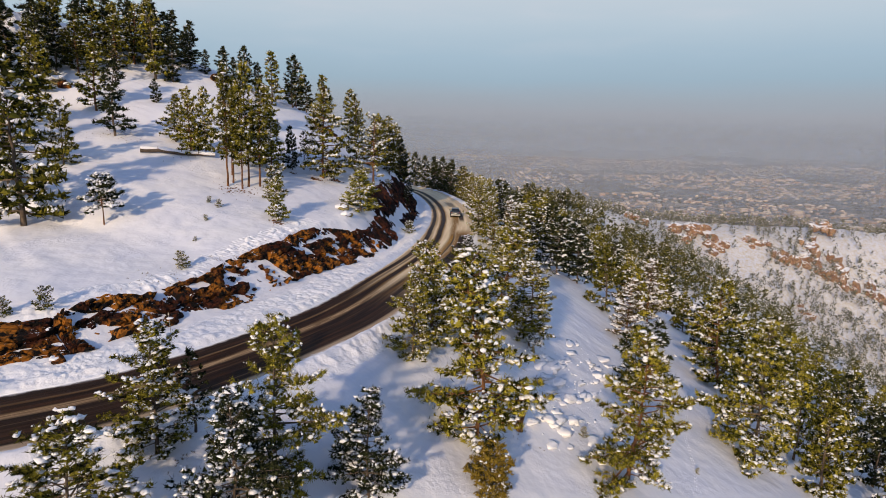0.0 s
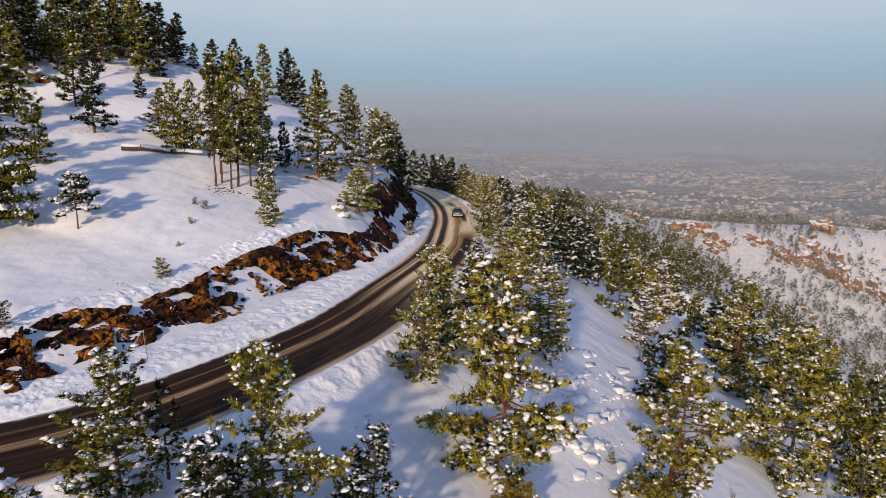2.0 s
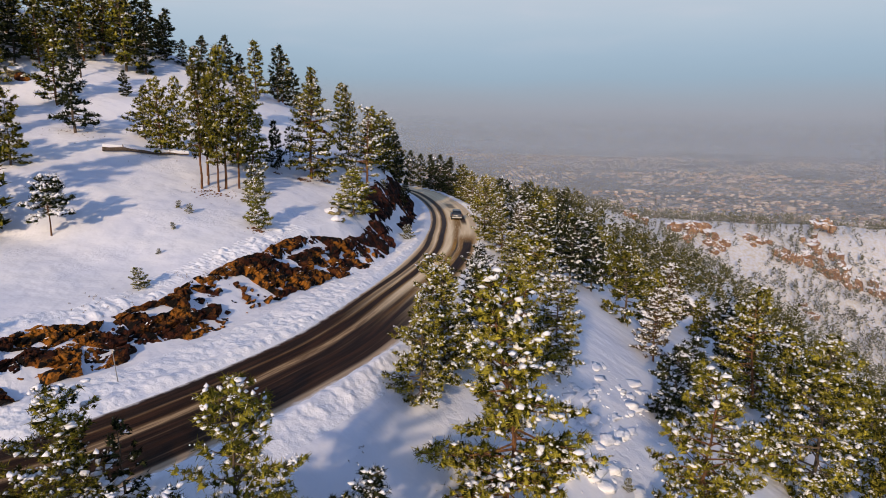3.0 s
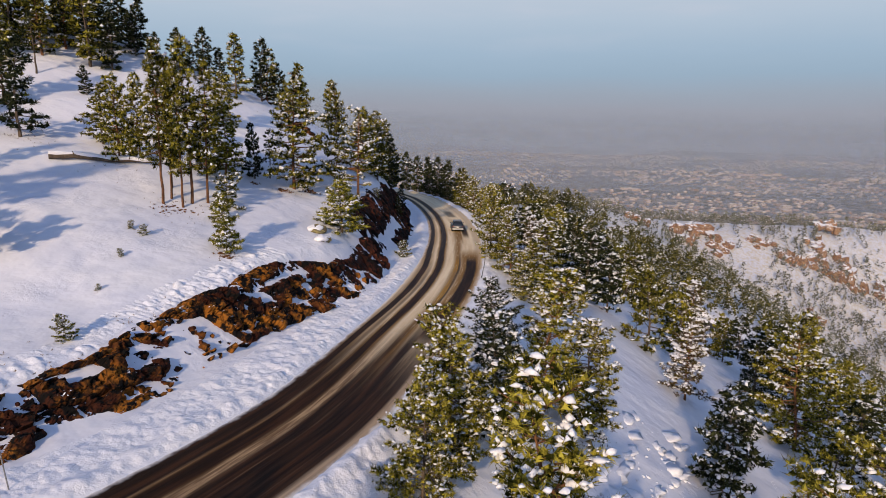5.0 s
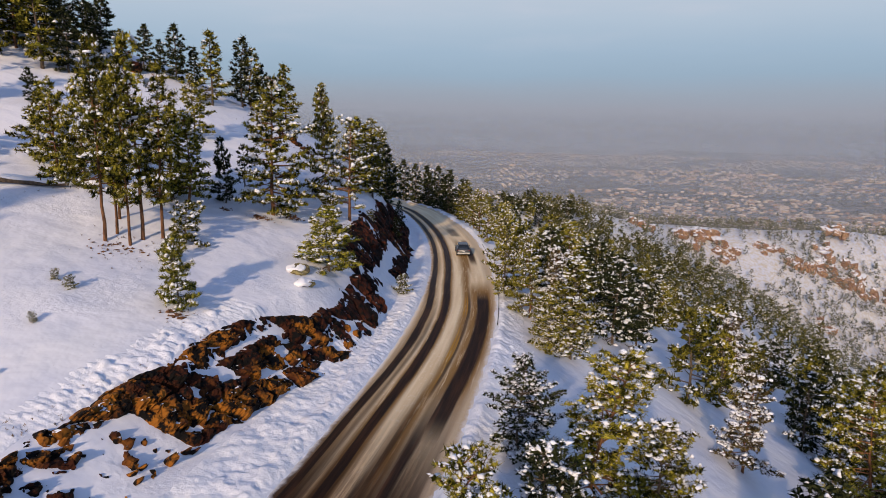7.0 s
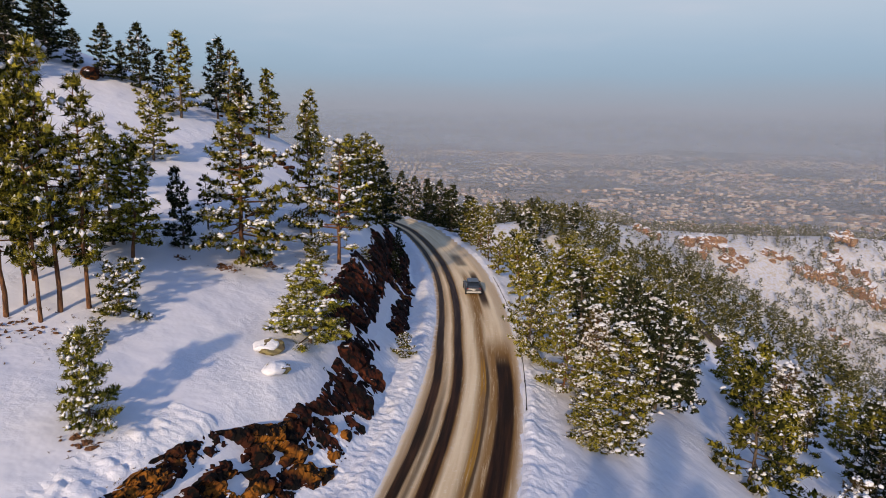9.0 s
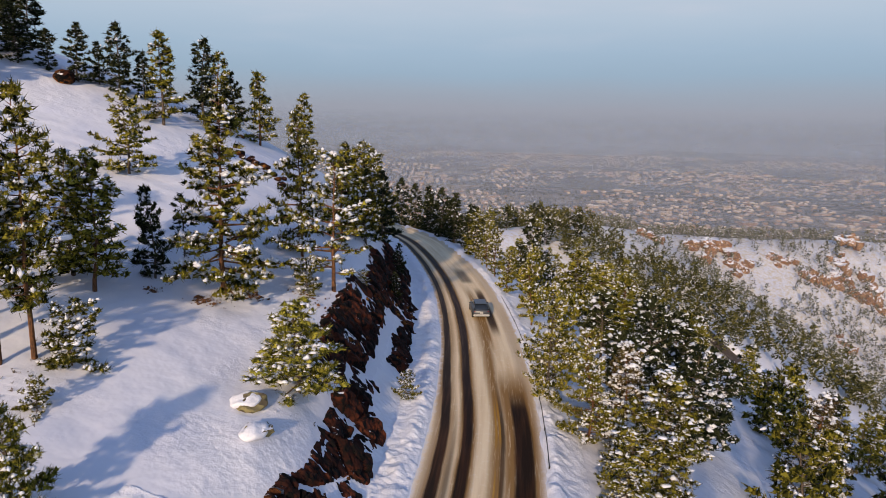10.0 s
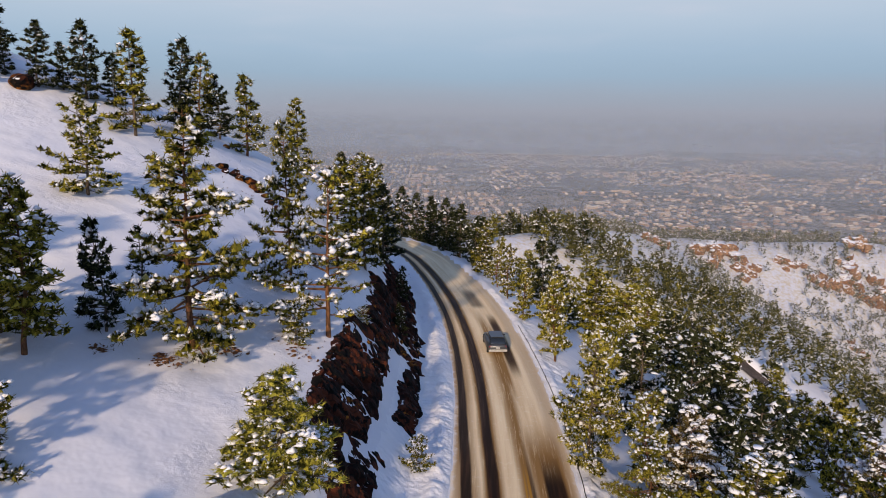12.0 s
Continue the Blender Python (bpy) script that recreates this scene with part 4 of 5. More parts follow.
# where single trees stand: kind, then plan place, height and breadth
TREES = {
    "bare": [(-28.8, 75.5, 14.8, 0.75), (-26.7, 77.0, 15.4, 0.75), (-25.5, 77.9, 13.6, 0.8), (-27.0, 75.7, 13.2, 0.7), (-28.6, 76.9, 13.2, 0.7), (-29.6, 79.4, 12.6, 0.75)],
    "tinged": [(23.1, 78.3, 9.0, 1.0), (34.6, 106, 11.5, 1.0), (7.6, 86.8, 8, 1.0)],
    "lone": [(-36.0, 60.6, 4.9, 1.0)],
    "pine": [(22.7, 158.7, 11, 1.1), (17.4, 128, 10.5, 1.15), (23.5, 139, 11, 1.15), (35, 157, 11, 1.1), (19.5, 149.5, 10, 1.1), (-43.9, 59.9, 16.6, 1.0), (-40.4, 87.2, 6.6, 1.0), (-34.9, 84.2, 9.1, 0.75), (-37.5, 85.8, 5.6, 0.75), (-26.4, 85.3, 8.5, 1.0), (-32.8, 103.7, 7.3, 1.0), (-13.9, 131.7, 10.5, 1.0), (-28.3, 86.5, 7.9, 1.0), (39.9, 60.6, 10.5, 1.0), (45.5, 160.2, 10.5, 1.0), (3.6, 121.1, 5.9, 0.78), (2.4, 136.5, 7.0, 0.78), (4.5, 94.8, 8.0, 0.78), (-14.6, 108.1, 9.5, 1.0), (-13.9, 119, 9.5, 1.0), (-12.8, 113, 8, 1.0), (-12.4, 133, 8, 1.0), (-36.5, 83, 9, 0.75), (4.9, 109.6, 8.0, 0.78), (5.6, 115, 7.5, 0.78), (3.0, 130, 7, 0.78), (1.2, 143, 8, 1.0)],
    "snowy": [(-47.0, 71.9, 7.5, 1.0)],
    "ridge": [(-79, 106, 13, 1.0), (-84, 112, 13, 1.0), (-88, 104, 14, 1.0), (-76, 100, 12, 1.0), (-82, 98, 13, 1.0), (-92, 116, 13, 1.0), (-72, 93, 12, 1.0), (-78, 90, 13, 1.0), (-47.3, 84.0, 10.4, 1.0), (-55.4, 93.9, 10.3, 1.0), (-58.1, 84.6, 11.5, 1.0), (-67.2, 103.2, 10.2, 1.0), (-64.0, 104.2, 9.9, 1.0), (-64.1, 108.6, 10.7, 1.0), (-62.7, 111.6, 9.5, 1.0), (-59.2, 113.5, 10.4, 1.0), (-54.0, 110.1, 13.0, 1.0), (-50.1, 66.7, 9.2, 1.0), (-35.9, 136.1, 9.5, 1.0), (-36.0, 118.7, 10.1, 1.0), (-33.7, 124.9, 10.3, 1.0), (-29.6, 133.7, 9.7, 1.0), (-25.2, 142.5, 10.5, 1.0), (-70, 131, 12, 1.0), (-74, 112, 11, 1.0), (-66, 96, 11, 1.0), (-61, 77, 12, 1.0), (-56, 73, 11, 1.0), (-53, 66, 12, 1.0), (-80, 118, 12, 1.0), (-60, 109, 11, 1.0), (-69.5, 107, 12, 1.0), (-68, 100.5, 12, 1.0)],
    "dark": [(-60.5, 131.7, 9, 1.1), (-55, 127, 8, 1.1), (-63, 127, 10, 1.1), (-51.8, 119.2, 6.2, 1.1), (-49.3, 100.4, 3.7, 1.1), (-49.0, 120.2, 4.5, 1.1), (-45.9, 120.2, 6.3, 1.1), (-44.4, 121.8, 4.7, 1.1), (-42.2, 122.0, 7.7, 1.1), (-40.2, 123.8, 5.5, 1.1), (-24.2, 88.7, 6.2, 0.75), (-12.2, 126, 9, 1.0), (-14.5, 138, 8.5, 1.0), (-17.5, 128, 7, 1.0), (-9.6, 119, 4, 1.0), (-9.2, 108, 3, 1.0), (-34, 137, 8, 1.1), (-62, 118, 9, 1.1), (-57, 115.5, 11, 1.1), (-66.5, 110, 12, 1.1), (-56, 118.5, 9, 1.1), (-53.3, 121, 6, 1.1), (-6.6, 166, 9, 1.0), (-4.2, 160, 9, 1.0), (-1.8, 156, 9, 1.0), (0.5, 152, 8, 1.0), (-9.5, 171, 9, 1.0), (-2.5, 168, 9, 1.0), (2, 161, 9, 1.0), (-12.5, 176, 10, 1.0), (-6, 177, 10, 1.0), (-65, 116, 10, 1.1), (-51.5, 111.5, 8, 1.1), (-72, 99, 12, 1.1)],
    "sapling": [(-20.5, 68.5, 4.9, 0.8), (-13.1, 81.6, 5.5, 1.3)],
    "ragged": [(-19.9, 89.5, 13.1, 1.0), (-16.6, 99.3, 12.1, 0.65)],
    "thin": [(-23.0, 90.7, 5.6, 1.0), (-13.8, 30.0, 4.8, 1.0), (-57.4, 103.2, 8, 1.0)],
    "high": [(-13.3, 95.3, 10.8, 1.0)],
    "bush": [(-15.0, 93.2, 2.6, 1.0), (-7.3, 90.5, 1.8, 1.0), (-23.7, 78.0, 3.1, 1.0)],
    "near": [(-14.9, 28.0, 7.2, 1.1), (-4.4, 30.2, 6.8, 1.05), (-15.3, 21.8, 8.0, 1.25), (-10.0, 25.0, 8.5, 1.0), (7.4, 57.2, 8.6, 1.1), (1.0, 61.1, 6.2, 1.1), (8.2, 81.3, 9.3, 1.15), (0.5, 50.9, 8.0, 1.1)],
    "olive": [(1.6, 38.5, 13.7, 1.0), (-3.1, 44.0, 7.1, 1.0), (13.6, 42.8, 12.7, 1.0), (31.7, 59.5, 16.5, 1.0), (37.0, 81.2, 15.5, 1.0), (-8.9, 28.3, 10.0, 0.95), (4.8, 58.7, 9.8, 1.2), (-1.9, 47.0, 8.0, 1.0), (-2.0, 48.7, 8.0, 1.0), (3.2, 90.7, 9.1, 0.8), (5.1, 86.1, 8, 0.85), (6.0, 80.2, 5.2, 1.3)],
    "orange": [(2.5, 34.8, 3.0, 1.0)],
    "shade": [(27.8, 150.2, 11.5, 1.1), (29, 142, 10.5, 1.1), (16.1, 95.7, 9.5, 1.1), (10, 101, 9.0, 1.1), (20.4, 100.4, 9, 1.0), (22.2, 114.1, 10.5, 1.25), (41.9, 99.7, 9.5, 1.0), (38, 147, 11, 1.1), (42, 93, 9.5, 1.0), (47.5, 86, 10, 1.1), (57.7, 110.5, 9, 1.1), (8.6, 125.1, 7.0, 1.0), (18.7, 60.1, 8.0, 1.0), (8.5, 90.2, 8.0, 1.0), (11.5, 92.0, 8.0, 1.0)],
}

for kind, spots in TREES.items():
    for x, y, h, wide in spots:
        KINDS[kind].plant(x, y, h, wide)

# the woods that thicken down the slope, with strips of open snow left between them
CLEAR = [((8.8, 43), (10.5, 55), 4.2), ((10.5, 55), (18.0, 67), 3.6), ((18.0, 67), (19.6, 84), 3.2), ((19.6, 84), (19, 104), 3.0), ((6, 64), (6.3, 80), 5.0), ((6.3, 80), (16, 84), 3.0), ((9, 118), (14, 150), 2.4), ((72, 224), (82, 200), 7.0), ((52, 140), (80, 200), 4.0), ((21, 50), (30, 70), 3.6), ((30, 70), (36, 92), 3.0), ((38, 80), (46, 75), 3.5), ((79, 207), (62, 177), 5.0), ((31, 123), (52, 160), 3.4), ((75, 214), (60, 188), 4.0), ((-6, 38), (-3, 44), 3.0)]


def open_snow(x, y):
    for (ax, ay), (bx, by), half in CLEAR:
        t = min(1, max(0, ((x - ax) * (bx - ax) + (y - ay) * (by - ay)) / ((bx - ax) ** 2 + (by - ay) ** 2)))
        if math.hypot(x - ax - t * (bx - ax), y - ay - t * (by - ay)) < half:
            return True
    return False


rng = np.random.default_rng(77)
spots = [(x, y) for group in TREES.values() for x, y, h, wide in group]
count, tries, rest = 0, 0, []
while count < 150 and tries < 30000:
    tries += 1
    x, y = rng.uniform(-30, 100), rng.uniform(58, 262)
    d, n = from_road([x], [y])
    d = -d[0]
    if d < 5.4 or d > 105 or (y < 78 and x < 22) or (y < 102 and d < 17) or open_snow(x, y) or LINE[n[0], 0] < -60 or y > 240 + 0.8 * x:
        continue
    room = 5.6 + 0.014 * y + (1.6 if waves(np.array([x]), np.array([y]), 24, 41, 2)[0] > 0.3 else 0)
    if all((x - a) ** 2 + (y - b) ** 2 > room**2 for a, b in spots):
        spots.append((x, y))
        count += 1
        h = rng.uniform(7.0, 11.5) * (0.85 if d < 12 else 1.0)
        wide = rng.uniform(0.8, 1.1)
        if d < 22 and y < 128:
            (shades if d > 13 and count % 3 == 0 else pines).plant(x, y, h, wide)
        elif y > 158 and x < 10:
            darks.plant(x, y, h, wide)
        elif y < 150 and d < 60:
            woods.plant(x, y, h, wide)
        else:
            rest.append((x, y, h, wide))


def joined_woods(rest):
    """The far edge of the woods below the road, too small to pick apart: one object."""
    thing = tagged(new("pine_woods"), "snow-dusted pine woods on the lower slope", "woods", kind="stuff")
    for needle in (MID_NEEDLE, DARK_NEEDLE):
        sets = [q for q in woods.sets if (q[2].materials[0] == DARK_NEEDLE) == (needle is DARK_NEEDLE)]
        mine = [r for k, r in enumerate(rest) if (k % 3 == 2) == (needle is DARK_NEEDLE)]
        for key in range(4):
            vs, fs, at = [], [], 0
            for k, (x, y, h, wide) in enumerate(mine):
                me = sets[k % len(sets)][key]
                v = np.empty(len(me.vertices) * 3)
                me.vertices.foreach_get("co", v)
                v = v.reshape(-1, 3) * (h / 10 * wide, h / 10 * wide, h / 10)
                c, q = math.cos(k * 2.4), math.sin(k * 2.4)
                v = np.stack([v[:, 0] * c - v[:, 1] * q + x, v[:, 0] * q + v[:, 1] * c + y, v[:, 2] + ground_at(x, y)], 1)
                fs += [[i + at for i in p.vertices] for p in me.polygons]
                vs.append(v)
                at += len(v)
            me = sets[0][key]
            tagged(part(me.name.split(".")[0], mesh_of(me.name.split(".")[0], np.vstack(vs), fs, me.materials[0], key in (0, 3)), thing), kind="stuff")


joined_woods(rest)


# ---- far woods, rocks and town ----
def far_tree(rng, x, y, z, h):
    n = 13
    q = rng.random(n) ** 0.8
    az = rng.uniform(0, 6.28, n)
    r = h * 0.23 * (1 - q * 0.85) * rng.uniform(0.3, 1.1, n)
    c = np.stack([x + r * np.cos(az), y + r * np.sin(az), z + h * (0.12 + 0.85 * q)], 1)
    o = np.stack([np.cos(az), np.sin(az), 0 * az], 1)
    return tufts(rng, c, o, 3, h * 0.19, h * 0.05)


rng = np.random.default_rng(5)
green, shaded, white = [], [], []
px, py = rng.uniform(-60, 520, 40000), rng.uniform(205, 560, 40000)
d = -from_road(px, py)[0]
# bare snow runs in slanting chutes down the face of the ridge
dense = waves(px * 1.0 + 0.5 * py, py * 0.25, 16, 61, 3) + 0.5 * waves(px, py, 60, 63, 2)
front = np.interp(px, CREST[:, 0], CREST[:, 1]) - py
keep = (d > 90) & (dense + 0.35 * rng.normal(size=len(px)) + np.clip((165 - d) / 55, 0, 1.2) > np.where((front > 5) & (px > 60), np.interp(px, [60, 150, 190, 240], [0.12, 0.12, -0.12, -0.4]) - np.clip((front - 45) / 40, 0, 0.6), -0.35)) & (front > -70)
px, py = px[keep], py[keep]
pz = ground(px, py)
keep = pz > -150
px, py, pz = px[keep][:7000], py[keep][:7000], pz[keep][:7000]
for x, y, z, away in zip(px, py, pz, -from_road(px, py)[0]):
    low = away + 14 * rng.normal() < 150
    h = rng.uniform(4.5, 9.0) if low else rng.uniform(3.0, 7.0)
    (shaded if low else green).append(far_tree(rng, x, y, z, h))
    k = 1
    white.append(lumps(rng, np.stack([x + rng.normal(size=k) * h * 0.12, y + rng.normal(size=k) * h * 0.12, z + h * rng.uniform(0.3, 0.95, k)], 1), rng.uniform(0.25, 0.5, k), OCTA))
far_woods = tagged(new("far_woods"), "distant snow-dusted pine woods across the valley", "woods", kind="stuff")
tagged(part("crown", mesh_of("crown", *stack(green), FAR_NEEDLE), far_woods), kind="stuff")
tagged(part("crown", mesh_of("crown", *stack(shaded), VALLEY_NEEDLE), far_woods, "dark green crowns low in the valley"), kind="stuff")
tagged(part("snow_load", mesh_of("snow_load", *stack(white), SNOW, True), far_woods), kind="stuff")

OUTCROPS = [(103, 341, 9, 5), (142, 356, 14, 8), (147, 348, 9, 6), (140, 364, 9, 5), (171, 359, 6, 4), (178, 356, 7, 5), (189, 348, 9, 7), (212, 366, 9, 7), (207, 353, 9, 8), (234, 391, 8, 7), (225, 359, 11, 9), (219, 346, 9, 8), (94, 271, 5, 3), (115, 268, 3.5, 2.5), (181, 307, 6, 4), (240, 352, 10, 8)]
for k, (x, y, wide, tall) in enumerate(OUTCROPS):
    thing = tagged(new("rock_outcrop"), "orange sandstone outcrop capped with snow on the ridge", "rock", "outcrops across the valley")
    thing.matrix_basis = pose(x, y, ground_at(x, y))
    rng = np.random.default_rng(300 + k)
    for j in range(6):
        s = wide * rng.uniform(0.24, 0.44)
        ox, oy = rng.normal(size=2) * (wide * 0.5, wide * 0.35)
        oz = ground_at(x + ox, y + oy) - ground_at(x, y)
        a = part("rock", stone_mesh("rock", SANDSTONE, 400 + 10 * k + j, 0.8, 9), thing)
        a.matrix_basis = pose(ox, oy, oz + tall * 0.12, 10 * rng.normal(), 10 * rng.normal(), rng.uniform(0, 360)) @ Matrix.Diagonal((s, s, tall * rng.uniform(0.5, 0.8), 1))
        b = part("snow_cap", snow_cap_mesh(500 + 10 * k + j, 0.25, ICO2), thing)
        b.matrix_basis = pose(ox - 0.35 * s, oy + 0.45 * s, oz + tall * 0.42, 0, 0, rng.uniform(0, 360)) @ Matrix.Scale(s * 0.6, 4)


def town():
    """Streets of houses with snowy roofs and larger flat-roofed blocks, far down on the plain."""
    rng = np.random.default_rng(9)
    n = 11500
    r = 1150 + 3500 * rng.random(n) ** 0.9
    az = radians(90) + rng.uniform(-0.85, 0.75, n)
    x, y = r * np.cos(az), r * np.sin(az)
    x, y = np.round(x / 26) * 26 + rng.uniform(-5, 5, n), np.round(y / 15) * 15 + rng.uniform(-3, 3, n)
    keep = waves(x, y, 260, 71, 3) > -0.25
    x, y = x[keep], y[keep]
    z = ground(x, y, False)
    big = rng.random(len(x)) < 0.03 + 0.07 * (waves(x, y, 500, 73, 2) > 0.3)
    w, l, h = np.where(big, rng.uniform(13, 34, len(x)), rng.uniform(6, 12, len(x))), np.where(big, rng.uniform(12, 30, len(x)), rng.uniform(6, 11, len(x))), np.where(big, rng.uniform(5, 9, len(x)), rng.uniform(3, 4.5, len(x)))
    rise = np.where(big, 0.1, 1.8)
    a, b = w / 2, l / 2
    v = np.stack([np.stack(c, -1) for c in ((x - a, y - b, z - 1), (x + a, y - b, z - 1), (x + a, y + b, z - 1), (x - a, y + b, z - 1), (x - a, y - b, z + h), (x + a, y - b, z + h), (x + a, y + b, z + h),
                                            (x - a, y + b, z + h), (x - a, y, z + h + rise), (x + a, y, z + h + rise))], 1)
    quads = [(0, 1, 5, 4), (1, 2, 6, 5), (2, 3, 7, 6), (3, 0, 4, 7), (4, 5, 9, 8), (6, 7, 8, 9)]
    f = (np.array(quads)[None] + 10 * np.arange(len(x))[:, None, None]).reshape(-1, 4)
    ob = new("town", mesh_of("town", v.reshape(-1, 3), f, roof_material()))
    tagged(ob, "hazy town of snowy roofs on the plain", "town", kind="stuff")
    n = 3500
    r = 1050 + 2800 * rng.random(n)
    az = radians(90) + rng.uniform(-0.85, 0.75, n)
    x, y = r * np.cos(az), r * np.sin(az)
    z = ground(x, y, False)
    trees = new("town_trees", mesh_of("town_trees", *lumps(rng, np.stack([x, y, z + 2.5], 1), rng.uniform(3, 6, n), OCTA, 0.9), DARK_NEEDLE))
    tagged(trees, "dark bare trees between the far houses", "trees", kind="stuff")


town()


def arc_wall(name, radius, low, high, a, b, material, label):
    az = np.linspace(radians(a), radians(b), 73)
    hs = np.linspace(low, high, 9)
    v = np.stack([np.broadcast_to(radius * np.cos(az)[:, None], (73, 9)), np.broadcast_to(radius * np.sin(az)[:, None], (73, 9)), np.broadcast_to(hs[None], (73, 9))], -1)
    return tagged(new(name, mesh_of(name, v.reshape(-1, 3), grid_faces(73, 9), material, True)), label, "haze", kind="structure")


arc_wall("backdrop", 4780, -420, 1700, -180, 180, backdrop_material(), "hazy winter sky above the plain")
# added curved sheets, one behind another, imitate the haze of distance
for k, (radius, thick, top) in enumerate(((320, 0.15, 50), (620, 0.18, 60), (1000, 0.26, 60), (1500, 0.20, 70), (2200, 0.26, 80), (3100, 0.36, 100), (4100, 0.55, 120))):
    arc_wall("haze_veil", radius, -260, top + 60, 20, 160, haze_material("thin_haze", (0.235, 0.24, 0.265) if radius < 900 else (0.177, 0.223, 0.312) if radius < 1800 else (0.20, 0.248, 0.33), thick, -40.0, float(top)), "translucent blue-grey sheet standing in for winter haze over the plain")


# ---- things on the road ----
def box_bm(size, at=(0, 0, 0), bevel=0.0, segments=2):
    bm = bmesh.new()
    bmesh.ops.create_cube(bm, size=1.0)
    bmesh.ops.scale(bm, vec=size, verts=bm.verts)
    bmesh.ops.translate(bm, vec=at, verts=bm.verts)
    if bevel:
        bmesh.ops.bevel(bm, geom=bm.edges[:], offset=bevel, segments=segments, affect="EDGES")
    return bm


def loft_bm(sections):
    """A closed body from rings of the same number of points."""
    bm = bmesh.new()
    rings = [[bm.verts.new(p) for p in ring] for ring in sections]
    for a, b in zip(rings, rings[1:]):
        n = len(a)
        for k in range(n):
            bm.faces.new((a[k], a[(k + 1) % n], b[(k + 1) % n], b[k]))
    bm.faces.new(rings[0][::-1])
    bm.faces.new(rings[-1])
    bmesh.ops.recalc_face_normals(bm, faces=bm.faces)
    return bm


def wheel(parent, x, y):
    tyre_mat, rim_mat = CAR_TYRE, CAR_RIM
    bm = bmesh.new()
    bmesh.ops.create_cone(bm, cap_ends=True, segments=20, radius1=0.34, radius2=0.34, depth=0.23)
    bmesh.ops.bevel(bm, geom=[e for e in bm.edges if e.calc_face_angle(0) > 1], offset=0.04, segments=2, affect="EDGES")
    bmesh.ops.rotate(bm, cent=(0, 0, 0), matrix=Matrix.Rotation(radians(90), 3, "Y"), verts=bm.verts)
    w = bm_part("wheel", bm, tyre_mat, parent, "black tyre", True)
    w.matrix_basis = pose(x, y, 0.34)
    bm = bmesh.new()
    bmesh.ops.create_cone(bm, cap_ends=True, segments=16, radius1=0.21, radius2=0.18, depth=0.25)
    bmesh.ops.rotate(bm, cent=(0, 0, 0), matrix=Matrix.Rotation(radians(90), 3, "Y"), verts=bm.verts)
    bm_part("rim", bm, rim_mat, w, "grey alloy rim")


CAR_PAINT = plain_material("dark_grey_car_paint", (0.075, 0.078, 0.085), 0.35, 0.3, 0.05)
CAR_TYRE = plain_material("tyre_rubber", (0.02, 0.02, 0.02), 0.85)
CAR_RIM = plain_material("alloy", (0.35, 0.35, 0.36), 0.35, 0.8)
CAR_LAMP = plain_material("red_lamp_glass", (0.30, 0.02, 0.015), 0.2)
CAR_TRIM = plain_material("silver_bumper", (0.55, 0.54, 0.52), 0.4, 0.2)
CAR_GLASS = glass_material()


def car(x, y, z, turn):
    """A small estate car, 4.4 m long, seen from behind; +y is its front."""
    thing = tagged(new("car"), "dark grey estate car driving on the slushy road", "car")
    thing.matrix_basis = pose(x, y, z, 0, 0, turn)

    def ring(yy, low, high, half, crown):
        return [(-half, yy, low), (-half * 1.02, yy, (low + high) / 2), (-half * 0.95, yy, high), (-half * 0.5, yy, high + crown), (half * 0.5, yy, high + crown), (half * 0.95, yy, high), (half * 1.02, yy, (low + high) / 2), (half, yy, low)]

    bm = loft_bm([ring(-2.2, 0.45, 0.86, 0.78, 0.02), ring(-2.08, 0.28, 0.98, 0.86, 0.03), ring(-1.2, 0.24, 1.0, 0.9, 0.03), ring(0.6, 0.24, 0.98, 0.9, 0.03), ring(1.5, 0.26, 0.88, 0.88, 0.04), ring(2.1, 0.3, 0.74, 0.82, 0.03), ring(2.22, 0.42, 0.62, 0.7, 0.01)])
    body = bm_part("body", bm, CAR_PAINT, thing, smooth=True)
    bm = loft_bm([ring(-2.02, 0.98, 1.06, 0.8, 0.0), ring(-1.72, 0.98, 1.42, 0.68, 0.03), ring(-0.6, 0.98, 1.50, 0.68, 0.04), ring(0.2, 0.98, 1.47, 0.67, 0.04), ring(0.95, 0.96, 1.02, 0.76, 0.0)])
    bm_part("cabin", bm, CAR_GLASS, thing, "dark windows", True)
    bm_part("roof", box_bm((1.2, 1.75, 0.05), (0, -0.72, 1.535), 0.02), CAR_PAINT, thing, "dark grey roof dusted with snow")
    for s in (-1, 1):
        bm_part("rear_lamp", box_bm((0.2, 0.06, 0.2), (0.7 * s, -2.16, 0.82), 0.02), CAR_LAMP, thing, "red rear lamp")
        bm_part("headlight", box_bm((0.3, 0.08, 0.12), (0.56 * s, 2.13, 0.66), 0.02), CAR_TRIM, thing, "clear headlight")
        bm_part("mirror", box_bm((0.18, 0.1, 0.12), (0.98 * s, 0.62, 1.02), 0.03), CAR_PAINT, thing)
        for yy in (-1.38, 1.36):
            wheel(thing, 0.82 * s, yy)
    bm_part("bumper", box_bm((1.7, 0.14, 0.22), (0, -2.2, 0.46), 0.05), CAR_TRIM, thing, "pale slush-spattered bumper")
    bm_part("number_plate", box_bm((0.34, 0.02, 0.15), (0, -2.24, 0.72), 0.005), CAR_TRIM, thing, "plain pale plate")
    return thing


n = int(np.abs(LINE[:, 1] - 112.0).argmin())
cx, cy = LINE[n] + np.array([WAY[n, 1], -WAY[n, 0]]) * 0.9
car(cx, cy, ROAD_Z + 0.04, math.degrees(math.atan2(WAY[n, 1], WAY[n, 0])) - 90)


